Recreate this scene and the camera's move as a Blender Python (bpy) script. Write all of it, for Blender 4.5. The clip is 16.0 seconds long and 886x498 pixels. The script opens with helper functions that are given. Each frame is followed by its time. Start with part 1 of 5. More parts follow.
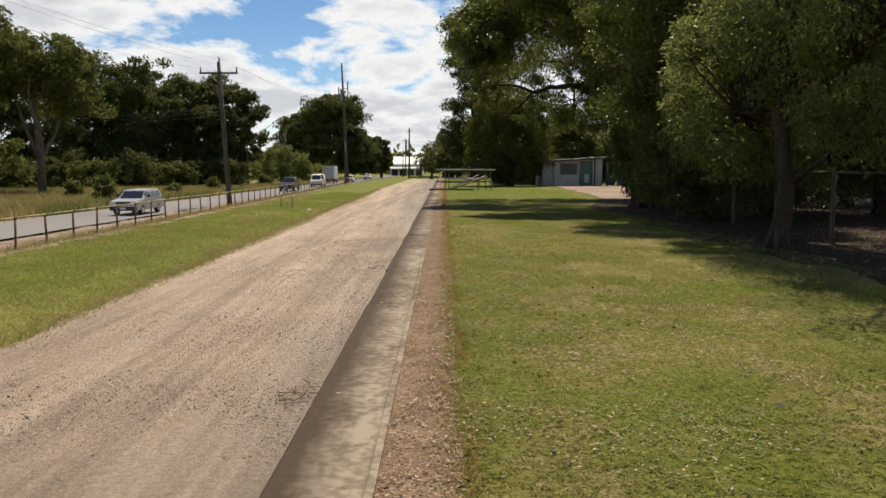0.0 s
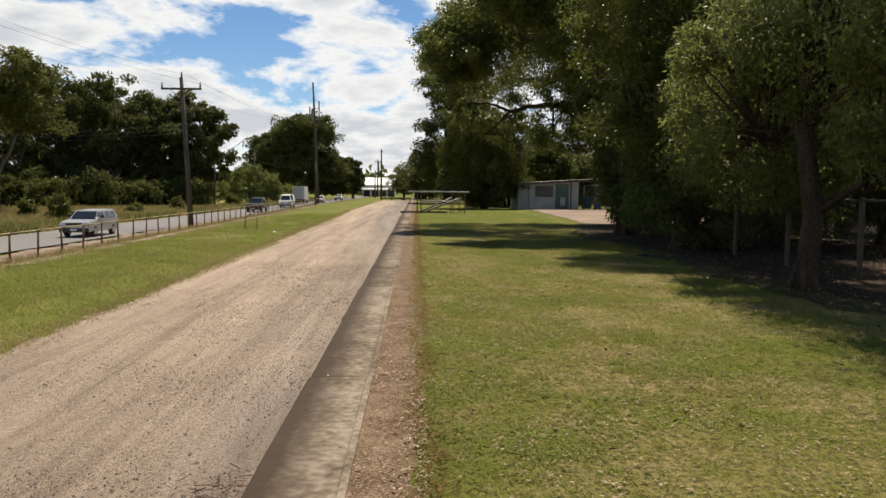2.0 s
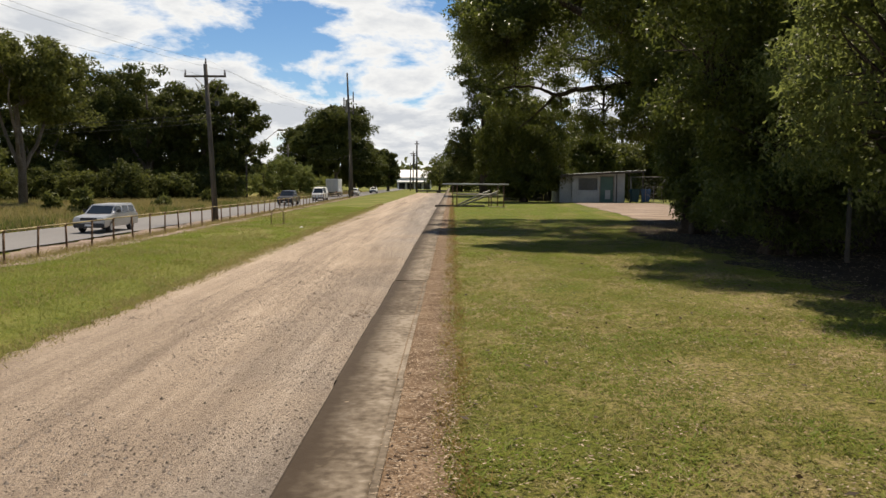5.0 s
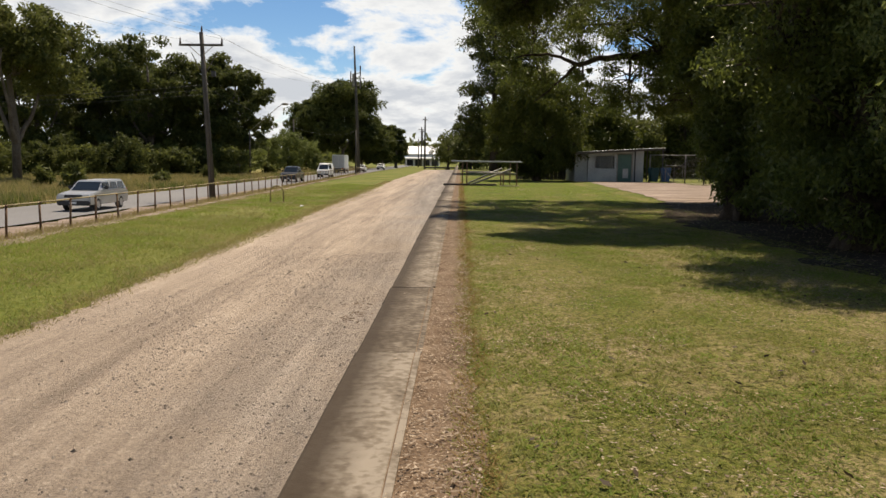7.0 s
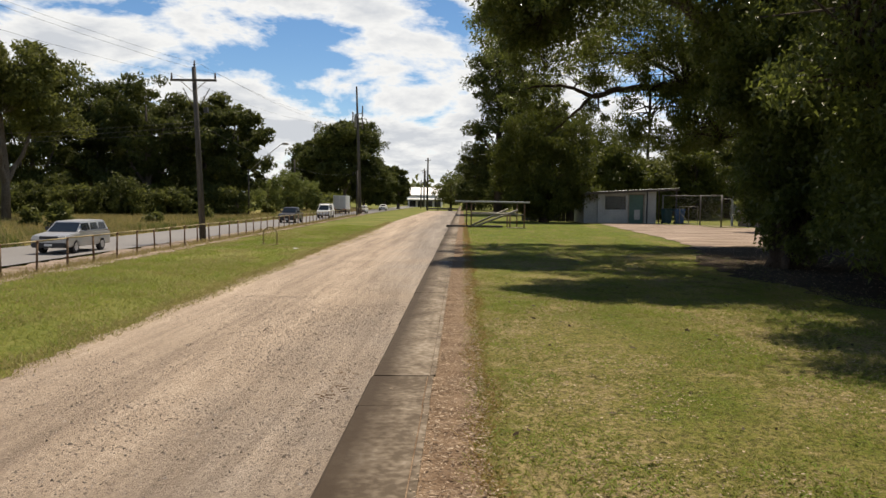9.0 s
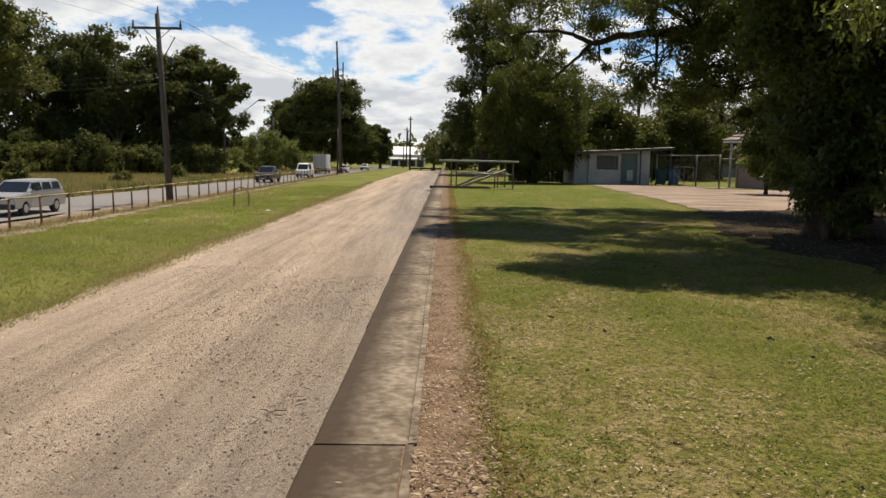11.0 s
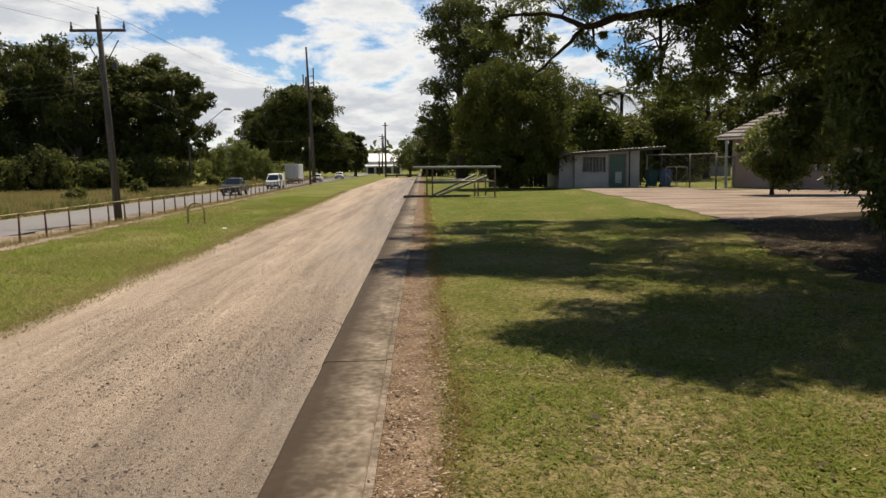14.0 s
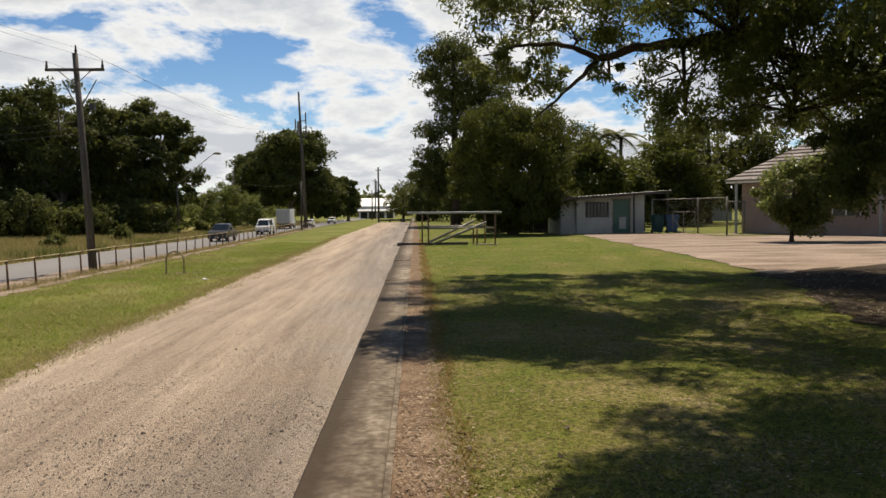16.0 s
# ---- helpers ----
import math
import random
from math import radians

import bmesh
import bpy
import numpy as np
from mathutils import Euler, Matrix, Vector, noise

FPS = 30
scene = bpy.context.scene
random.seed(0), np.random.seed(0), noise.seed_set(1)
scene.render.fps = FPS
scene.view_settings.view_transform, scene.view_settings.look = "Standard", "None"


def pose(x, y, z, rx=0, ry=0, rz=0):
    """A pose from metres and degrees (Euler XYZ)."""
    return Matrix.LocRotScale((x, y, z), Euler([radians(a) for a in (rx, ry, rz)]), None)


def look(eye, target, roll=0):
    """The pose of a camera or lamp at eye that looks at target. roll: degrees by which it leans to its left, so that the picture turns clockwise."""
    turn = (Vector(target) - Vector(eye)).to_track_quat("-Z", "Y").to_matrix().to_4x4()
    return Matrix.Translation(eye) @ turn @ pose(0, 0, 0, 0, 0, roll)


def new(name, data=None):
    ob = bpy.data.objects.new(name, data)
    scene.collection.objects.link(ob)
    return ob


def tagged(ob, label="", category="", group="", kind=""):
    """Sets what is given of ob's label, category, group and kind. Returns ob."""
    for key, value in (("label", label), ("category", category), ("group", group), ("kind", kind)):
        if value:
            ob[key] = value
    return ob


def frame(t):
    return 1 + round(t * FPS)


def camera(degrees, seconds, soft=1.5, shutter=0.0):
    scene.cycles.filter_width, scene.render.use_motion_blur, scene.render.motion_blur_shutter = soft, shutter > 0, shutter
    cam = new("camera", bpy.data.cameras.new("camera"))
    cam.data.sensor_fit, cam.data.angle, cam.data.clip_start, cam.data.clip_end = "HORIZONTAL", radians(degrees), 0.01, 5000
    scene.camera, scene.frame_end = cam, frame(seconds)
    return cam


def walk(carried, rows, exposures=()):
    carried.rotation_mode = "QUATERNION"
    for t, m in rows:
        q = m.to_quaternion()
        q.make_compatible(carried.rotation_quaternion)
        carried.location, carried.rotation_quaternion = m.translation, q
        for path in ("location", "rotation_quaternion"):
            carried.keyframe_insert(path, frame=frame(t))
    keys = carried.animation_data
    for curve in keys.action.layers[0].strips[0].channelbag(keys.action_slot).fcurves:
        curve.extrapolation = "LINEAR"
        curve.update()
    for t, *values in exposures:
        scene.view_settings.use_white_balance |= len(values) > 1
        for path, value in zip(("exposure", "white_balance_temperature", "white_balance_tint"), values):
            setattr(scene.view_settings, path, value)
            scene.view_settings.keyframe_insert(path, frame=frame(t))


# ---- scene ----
cam = camera(58.0, 16.0)
PATH = [
    (0, (0.566, -0.638, 1.517), (0.565, 1.352, 1.316), -0.1),
    (0.5, (0.608, -0.094, 1.537), (0.666, 1.9, 1.39), -0.1),
    (1, (0.599, 0.47, 1.546), (0.624, 2.466, 1.413), 0.7),
    (1.5, (0.562, 1.041, 1.556), (0.688, 3.031, 1.408), 0.3),
    (2, (0.588, 1.675, 1.556), (0.657, 3.668, 1.408), 0.4),
    (2.5, (0.529, 2.235, 1.567), (0.593, 4.229, 1.427), 0.6),
    (3, (0.582, 2.849, 1.586), (0.587, 4.844, 1.445), 1.6),
    (3.5, (0.567, 3.454, 1.58), (0.574, 5.449, 1.438), 1.8),
    (4, (0.608, 4.017, 1.584), (0.654, 6.013, 1.465), 0.2),
    (4.2, (0.611, 4.203, 1.539), (0.617, 6.199, 1.406), 0.0),
    (6.3, (0.603, 7.061, 1.573), (0.556, 9.048, 1.345), 0.6),
    (6.5, (0.588, 7.33, 1.569), (0.488, 9.309, 1.298), 0.7),
    (7, (0.531, 8.042, 1.562), (0.492, 10.029, 1.337), 0.7),
    (7.5, (0.543, 8.83, 1.553), (0.506, 10.823, 1.39), -0.1),
    (8, (0.479, 9.561, 1.527), (0.442, 11.554, 1.359), 1.3),
    (8.5, (0.494, 10.261, 1.522), (0.45, 12.256, 1.391), 0.4),
    (9, (0.46, 10.94, 1.494), (0.413, 12.936, 1.371), 0.8),
    (9.2, (0.476, 11.22, 1.484), (0.5, 13.212, 1.305), 0.7),
    (11.3, (0.368, 14.104, 1.443), (0.36, 16.091, 1.221), 0.9),
    (11.5, (0.372, 14.384, 1.44), (0.382, 16.374, 1.238), 0.1),
    (12, (0.374, 15.066, 1.434), (0.343, 17.057, 1.245), 0.5),
    (12.5, (0.378, 15.703, 1.46), (0.544, 17.687, 1.273), -0.3),
    (13, (0.414, 16.333, 1.481), (0.487, 18.323, 1.297), -0.8),
    (13.5, (0.428, 16.974, 1.473), (0.519, 18.963, 1.286), -0.1),
    (14, (0.49, 17.614, 1.493), (0.539, 19.602, 1.285), -0.6),
    (14.5, (0.464, 18.287, 1.496), (0.526, 20.277, 1.31), 0.8),
    (15, (0.481, 18.979, 1.511), (0.538, 20.968, 1.309), -0.2),
    (15.5, (0.415, 19.6, 1.52), (0.468, 21.593, 1.362), 0.4),
    (16, (0.395, 20.209, 1.541), (0.463, 22.205, 1.443), -0.7),
]
walk(cam, [(t, look(eye, target, roll)) for t, eye, target, roll in PATH], [(0, 0.42, 7050, 11), (9, 0.42, 7050, 11), (16, 0.36, 7050, 11)])

# ---- world, sun ----
SUN_EL, SUN_AZ = radians(60), radians(12)          # azimuth from +y towards +x
world = bpy.data.worlds.new("sky")
scene.world = world
world.use_nodes = True


def build_sky():
    nt = world.node_tree
    nt.nodes.clear()
    N, L = nt.nodes.new, nt.links.new
    sky = N("ShaderNodeTexSky")
    sky.sky_type = "NISHITA"
    sky.sun_disc = False
    sky.sun_elevation, sky.sun_rotation = SUN_EL, SUN_AZ
    sky.altitude, sky.air_density, sky.dust_density, sky.ozone_density = 1500, 1.0, 0.0, 4.0
    co = N("ShaderNodeTexCoord")
    sep = N("ShaderNodeSeparateXYZ")
    L(co.outputs["Generated"], sep.inputs[0])
    # cloud layer: the direction is carried out to a flat sheet overhead
    up = N("ShaderNodeMath"); up.operation = "MAXIMUM"; up.inputs[1].default_value = 0.0
    L(sep.outputs["Z"], up.inputs[0])
    den = N("ShaderNodeMath"); den.operation = "ADD"; den.inputs[1].default_value = 0.2
    L(up.outputs[0], den.inputs[0])
    dx = N("ShaderNodeMath"); dx.operation = "DIVIDE"
    dy = N("ShaderNodeMath"); dy.operation = "DIVIDE"
    L(sep.outputs["X"], dx.inputs[0]); L(den.outputs[0], dx.inputs[1])
    L(sep.outputs["Y"], dy.inputs[0]); L(den.outputs[0], dy.inputs[1])
    flat = N("ShaderNodeCombineXYZ")
    L(dx.outputs[0], flat.inputs["X"]); L(dy.outputs[0], flat.inputs["Y"])
    mp = N("ShaderNodeMapping")
    mp.inputs["Location"].default_value = CLOUD_AT
    mp.inputs["Scale"].default_value = (1.0, 0.8, 1)
    L(flat.outputs[0], mp.inputs["Vector"])
    big = N("ShaderNodeTexNoise")
    big.inputs["Scale"].default_value, big.inputs["Detail"].default_value = 1.7, 12
    big.inputs["Roughness"].default_value, big.inputs["Distortion"].default_value = 0.60, 0.2
    L(mp.outputs[0], big.inputs["Vector"])
    cover = N("ShaderNodeValToRGB")
    cover.color_ramp.elements[0].position, cover.color_ramp.elements[1].position = 0.435, 0.505
    # a sheet with depth looks closed towards the horizon and open overhead
    depth = N("ShaderNodeMapRange")
    depth.inputs["From Min"].default_value, depth.inputs["From Max"].default_value = 0.05, 0.62
    depth.inputs["To Min"].default_value, depth.inputs["To Max"].default_value = 0.055, -0.16
    L(sep.outputs["Z"], depth.inputs["Value"])
    thick = N("ShaderNodeMath"); thick.operation = "ADD"
    L(big.outputs["Fac"], thick.inputs[0]); L(depth.outputs[0], thick.inputs[1])
    L(thick.outputs[0], cover.inputs[0])
    tone = N("ShaderNodeValToRGB")
    tone.color_ramp.elements[0].position, tone.color_ramp.elements[1].position = 0.47, 0.61
    tone.color_ramp.elements[0].color = (13.2, 13.7, 14.1, 1)
    tone.color_ramp.elements[1].color = (8.0, 8.8, 10.0, 1)
    L(thick.outputs[0], tone.inputs[0])
    mix = N("ShaderNodeMix"); mix.data_type = "RGBA"
    L(cover.outputs[0], mix.inputs["Factor"])
    clear = N("ShaderNodeHueSaturation")
    clear.inputs["Saturation"].default_value, clear.inputs["Value"].default_value = 1.15, 1.4
    L(sky.outputs[0], clear.inputs["Color"])
    L(clear.outputs[0], mix.inputs["A"]); L(tone.outputs[0], mix.inputs["B"])
    bg = N("ShaderNodeBackground")
    bg.inputs["Strength"].default_value = 0.056
    L(mix.outputs["Result"], bg.inputs["Color"])
    out = N("ShaderNodeOutputWorld")
    L(bg.outputs[0], out.inputs["Surface"])


CLOUD_AT = (3.1, 1.7, 0.0)
build_sky()
sun = new("sun", bpy.data.lights.new("sun", "SUN"))
sun.data.energy, sun.data.angle, sun.data.color = 5.0, radians(0.55), (1.0, 0.91, 0.78)
sun.matrix_world = look((100 * math.cos(SUN_EL) * math.sin(SUN_AZ), 100 * math.cos(SUN_EL) * math.cos(SUN_AZ), 100 * math.sin(SUN_EL)), (0, 0, 0))


# ---- materials ----
def material(name, stops, scale=1.0, fine=20.0, stretch=(1, 1, 1), rough=0.9, bump=0.0, bump_scale=60.0, metal=0.0, spread=0.35,
             spec=0.3, distance=0.01, fine_mix=0.5, island=0.0, each=0.0, fine_stretch=None):
    """A rough surface: a colour ramp over coarse and fine noise, with relief. island, each: variation by loose piece or by object."""
    m = bpy.data.materials.new(name)
    m.use_nodes = True
    nt = m.node_tree
    N, L = nt.nodes.new, nt.links.new
    b = nt.nodes["Principled BSDF"]
    co = N("ShaderNodeTexCoord")
    mp = N("ShaderNodeMapping"); mp.inputs["Scale"].default_value = stretch
    L(co.outputs["Object"], mp.inputs["Vector"])
    mp2 = N("ShaderNodeMapping"); mp2.inputs["Scale"].default_value = fine_stretch or (1, 1, 1)
    L(co.outputs["Object"], mp2.inputs["Vector"])
    a = N("ShaderNodeTexNoise"); a.inputs["Scale"].default_value = scale; a.inputs["Detail"].default_value = 5
    c = N("ShaderNodeTexNoise"); c.inputs["Scale"].default_value = fine; c.inputs["Detail"].default_value = 4
    L(mp.outputs[0], a.inputs["Vector"]); L(mp2.outputs[0], c.inputs["Vector"])
    mix = N("ShaderNodeMix"); mix.data_type = "FLOAT"; mix.inputs["Factor"].default_value = fine_mix
    L(a.outputs["Fac"], mix.inputs["A"]); L(c.outputs["Fac"], mix.inputs["B"])
    last = mix.outputs["Result"]
    if island or each:
        src = N("ShaderNodeNewGeometry").outputs["Random Per Island"] if island else N("ShaderNodeObjectInfo").outputs["Random"]
        off = N("ShaderNodeMath"); off.operation = "MULTIPLY_ADD"
        off.inputs[1].default_value = island or each; off.inputs[2].default_value = -0.5 * (island or each)
        L(src, off.inputs[0])
        add = N("ShaderNodeMath"); add.operation = "ADD"
        L(last, add.inputs[0]); L(off.outputs[0], add.inputs[1])
        last = add.outputs[0]
    ramp = N("ShaderNodeValToRGB")
    els = ramp.color_ramp.elements
    while len(els) < len(stops):
        els.new(0.5)
    for n, col in enumerate(stops):
        els[n].position = 0.5 + spread * (n / (len(stops) - 1) - 0.5)
        els[n].color = (*col, 1)
    L(last, ramp.inputs[0])
    L(ramp.outputs[0], b.inputs["Base Color"])
    b.inputs["Roughness"].default_value, b.inputs["Metallic"].default_value = rough, metal
    b.inputs["Specular IOR Level"].default_value = spec
    if bump:
        d = N("ShaderNodeTexNoise"); d.inputs["Scale"].default_value = bump_scale; d.inputs["Detail"].default_value = 4
        L(mp2.outputs[0], d.inputs["Vector"])
        bp = N("ShaderNodeBump"); bp.inputs["Strength"].default_value = bump; bp.inputs["Distance"].default_value = distance
        L(d.outputs["Fac"], bp.inputs["Height"]); L(bp.outputs[0], b.inputs["Normal"])
    m["ramp"] = ramp.name
    return m


def leafy(name, dark, light, glow=0.35, rough=0.5, patch=0.62, gloss=0.18):
    """Leaf: two-sided, lets some light through, each leaf of a tone of its own."""
    m = bpy.data.materials.new(name)
    m.use_nodes = True
    nt = m.node_tree
    N, L = nt.nodes.new, nt.links.new
    b = nt.nodes["Principled BSDF"]
    geo = N("ShaderNodeNewGeometry")
    co = N("ShaderNodeTexCoord")
    no = N("ShaderNodeTexNoise"); no.inputs["Scale"].default_value = 0.6
    L(co.outputs["Object"], no.inputs["Vector"])
    mix0 = N("ShaderNodeMix"); mix0.data_type = "FLOAT"; mix0.inputs["Factor"].default_value = patch
    L(geo.outputs["Random Per Island"], mix0.inputs["A"]); L(no.outputs["Fac"], mix0.inputs["B"])
    mix = N("ShaderNodeMix"); mix.data_type = "RGBA"
    mix.inputs["A"].default_value, mix.inputs["B"].default_value = (*dark, 1), (*light, 1)
    L(mix0.outputs["Result"], mix.inputs["Factor"])
    L(mix.outputs["Result"], b.inputs["Base Color"])
    b.inputs["Roughness"].default_value = rough
    b.inputs["Specular IOR Level"].default_value = gloss
    tr = N("ShaderNodeBsdfTranslucent")
    L(mix.outputs["Result"], tr.inputs["Color"])
    ms = N("ShaderNodeMixShader"); ms.inputs[0].default_value = glow
    L(b.outputs[0], ms.inputs[1]); L(tr.outputs[0], ms.inputs[2])
    L(ms.outputs[0], nt.nodes["Material Output"].inputs["Surface"])
    return m


def plain(name, col, rough=0.5, metal=0.0, spec=0.5):
    v = 0.82
    return material(name, [tuple(c * v for c in col), col], 1.5, 25, rough=rough, metal=metal, spec=spec, bump=0.05)



def lawn_material():
    """Mown lawn: green growth, olive and worn straw patches; drier where people walk, greener with mower lines further along."""
    m = bpy.data.materials.new("mown_grass")
    m.use_nodes = True
    nt = m.node_tree
    N, L = nt.nodes.new, nt.links.new
    b = nt.nodes["Principled BSDF"]
    co = N("ShaderNodeTexCoord")
    def layer(scale, stretch, detail, rough):
        mp = N("ShaderNodeMapping"); mp.inputs["Scale"].default_value = stretch
        L(co.outputs["Object"], mp.inputs["Vector"])
        t = N("ShaderNodeTexNoise")
        t.inputs["Scale"].default_value, t.inputs["Detail"].default_value, t.inputs["Roughness"].default_value = scale, detail, rough
        L(mp.outputs[0], t.inputs["Vector"])
        return t.outputs["Fac"]
    def sum_of(a, k, c):
        x = N("ShaderNodeMath"); x.operation = "MULTIPLY_ADD"; x.inputs[1].default_value = k
        L(a, x.inputs[0])
        if hasattr(c, "is_linked"):
            L(c, x.inputs[2])
        else:
            x.inputs[2].default_value = c
        return x.outputs[0]
    sep = N("ShaderNodeSeparateXYZ"); L(co.outputs["Object"], sep.inputs[0])
    along = N("ShaderNodeMapRange")
    along.inputs["From Min"].default_value, along.inputs["From Max"].default_value = 20.0, 42.0
    along.inputs["To Min"].default_value, along.inputs["To Max"].default_value = -0.13, -0.25
    L(sep.outputs["Y"], along.inputs["Value"])
    v = sum_of(layer(0.55, (1, 0.7, 1), 4, 0.6), 0.62, along.outputs[0])
    v = sum_of(layer(5.5, (1, 1, 1), 4, 0.6), 0.34, v)
    v = sum_of(layer(19, (1, 1, 1), 4, 0.7), 0.26, v)
    v = sum_of(layer(75, (1, 1, 1), 3, 0.7), 0.34, v)
    start = N("ShaderNodeMapRange")
    start.inputs["From Min"].default_value, start.inputs["From Max"].default_value = 5.0, 13.0
    start.inputs["To Min"].default_value, start.inputs["To Max"].default_value = -0.06, 0.0
    L(sep.outputs["Y"], start.inputs["Value"])
    v = sum_of(start.outputs[0], 1.0, v)
    mow = N("ShaderNodeTexWave"); mow.wave_type = "BANDS"; mow.bands_direction = "X"
    mow.inputs["Scale"].default_value, mow.inputs["Distortion"].default_value, mow.inputs["Detail"].default_value = 0.17, 1.2, 2
    mp = N("ShaderNodeMapping"); mp.inputs["Rotation"].default_value = (0, 0, radians(7))
    L(co.outputs["Object"], mp.inputs["Vector"]); L(mp.outputs[0], mow.inputs["Vector"])
    v = sum_of(mow.outputs["Fac"], 0.05, v)
    ramp = N("ShaderNodeValToRGB")
    els = ramp.color_ramp.elements
    cols = [(0.37, (0.078, 0.118, 0.012)), (0.46, (0.108, 0.143, 0.017)), (0.56, (0.140, 0.155, 0.027)), (0.64, (0.19, 0.175, 0.047)), (0.76, (0.33, 0.26, 0.127))]
    while len(els) < len(cols):
        els.new(0.5)
    for e, (p, c) in zip(els, cols):
        e.position, e.color = p, (*c, 1)
    L(v, ramp.inputs[0])
    gap = N("ShaderNodeMapRange")
    gap.inputs["From Min"].default_value, gap.inputs["From Max"].default_value = 0.40, 0.54
    gap.inputs["To Min"].default_value, gap.inputs["To Max"].default_value = 0.25, 1.0
    L(layer(24, (1, 0.8, 1), 5, 0.75), gap.inputs["Value"])
    thatch = N("ShaderNodeMix"); thatch.data_type = "RGBA"
    thatch.inputs["A"].default_value = (0.03, 0.03, 0.01, 1)
    L(gap.outputs[0], thatch.inputs["Factor"]); L(ramp.outputs[0], thatch.inputs["B"])
    L(thatch.outputs["Result"], b.inputs["Base Color"])
    b.inputs["Roughness"].default_value, b.inputs["Specular IOR Level"].default_value = 0.95, 0.1
    bp = N("ShaderNodeBump"); bp.inputs["Strength"].default_value = 1.0; bp.inputs["Distance"].default_value = 0.03
    L(layer(48, (1, 1, 1), 4, 0.7), bp.inputs["Height"]); L(bp.outputs[0], b.inputs["Normal"])
    return m


GRASS = lawn_material()
VERGE = material("roadside_grass", [(0.057, 0.0722, 0.0122), (0.103, 0.122, 0.0205), (0.152, 0.152, 0.038), (0.228, 0.19, 0.0874)], 0.22, 7,
                 rough=0.95, bump=0.8, bump_scale=40, distance=0.03, spread=0.34, spec=0.1)


def gravel_material():
    """Crushed stone: broken wheel lines along the track, patches of pale dust and of dark grit."""
    m = bpy.data.materials.new("gravel")
    m.use_nodes = True
    nt = m.node_tree
    N, L = nt.nodes.new, nt.links.new
    b = nt.nodes["Principled BSDF"]
    co = N("ShaderNodeTexCoord")
    def layer(scale, stretch, detail, rough, warp=0.0):
        mp = N("ShaderNodeMapping"); mp.inputs["Scale"].default_value = stretch
        L(co.outputs["Object"], mp.inputs["Vector"])
        t = N("ShaderNodeTexNoise")
        t.inputs["Scale"].default_value, t.inputs["Detail"].default_value = scale, detail
        t.inputs["Roughness"].default_value, t.inputs["Distortion"].default_value = rough, warp
        L(mp.outputs[0], t.inputs["Vector"])
        return t.outputs["Fac"]
    bands = layer(1.0, (1.3, 0.05, 1), 3, 0.5, 0.3)
    lines = layer(1.0, (5.0, 0.28, 1), 4, 0.6, 0.5)
    patches = layer(0.5, (1, 0.6, 1), 5, 0.6)
    clods = layer(13.0, (1, 0.8, 1), 5, 0.75)
    grit = layer(34, (1, 1, 1), 8, 0.95)
    def blend(a, c, k):
        x = N("ShaderNodeMix"); x.data_type = "FLOAT"; x.inputs["Factor"].default_value = k
        L(a, x.inputs["A"]); L(c, x.inputs["B"])
        return x.outputs["Result"]
    wear = blend(blend(bands, lines, 0.4), blend(patches, clods, 0.66), 0.42)
    tone = blend(wear, grit, 0.55)
    ramp = N("ShaderNodeValToRGB")
    els = ramp.color_ramp.elements
    cols = [(0.37, (0.0655, 0.0524, 0.0412)), (0.435, (0.187, 0.147, 0.114)), (0.485, (0.295, 0.232, 0.175)), (0.535, (0.412, 0.328, 0.248)), (0.61, (0.655, 0.543, 0.431))]
    while len(els) < len(cols):
        els.new(0.5)
    for e, (p, c) in zip(els, cols):
        e.position, e.color = p, (*c, 1)
    L(tone, ramp.inputs[0])
    # coarse grey ballast shows through beside the platform and in patches
    sep = N("ShaderNodeSeparateXYZ")
    L(co.outputs["Object"], sep.inputs[0])
    wob = N("ShaderNodeMath"); wob.operation = "MULTIPLY_ADD"; wob.inputs[1].default_value = 5.0
    L(patches, wob.inputs[0]); L(sep.outputs["X"], wob.inputs[2])
    bal = N("ShaderNodeMapRange")
    bal.inputs["From Min"].default_value, bal.inputs["From Max"].default_value = -0.4, 2.6
    bal.inputs["To Min"].default_value, bal.inputs["To Max"].default_value = 0.08, 0.95
    # the surface further along is newer grey stone
    newer = N("ShaderNodeMapRange")
    newer.inputs["From Min"].default_value, newer.inputs["From Max"].default_value = 32.0, 78.0
    newer.inputs["To Max"].default_value = 2.6
    L(sep.outputs["Y"], newer.inputs["Value"])
    far = N("ShaderNodeMath"); far.operation = "ADD"
    L(wob.outputs[0], far.inputs[0]); L(newer.outputs[0], far.inputs[1])
    L(far.outputs[0], bal.inputs["Value"])
    grey = N("ShaderNodeHueSaturation"); grey.inputs["Saturation"].default_value = 0.6; grey.inputs["Value"].default_value = 0.62
    L(ramp.outputs[0], grey.inputs["Color"])
    mixc = N("ShaderNodeMix"); mixc.data_type = "RGBA"
    L(bal.outputs[0], mixc.inputs["Factor"]); L(ramp.outputs[0], mixc.inputs["A"]); L(grey.outputs[0], mixc.inputs["B"])
    L(mixc.outputs["Result"], b.inputs["Base Color"])
    b.inputs["Roughness"].default_value, b.inputs["Specular IOR Level"].default_value = 0.95, 0.12
    bp = N("ShaderNodeBump"); bp.inputs["Strength"].default_value = 0.8; bp.inputs["Distance"].default_value = 0.035
    L(grit, bp.inputs["Height"]); L(bp.outputs[0], b.inputs["Normal"])
    return m


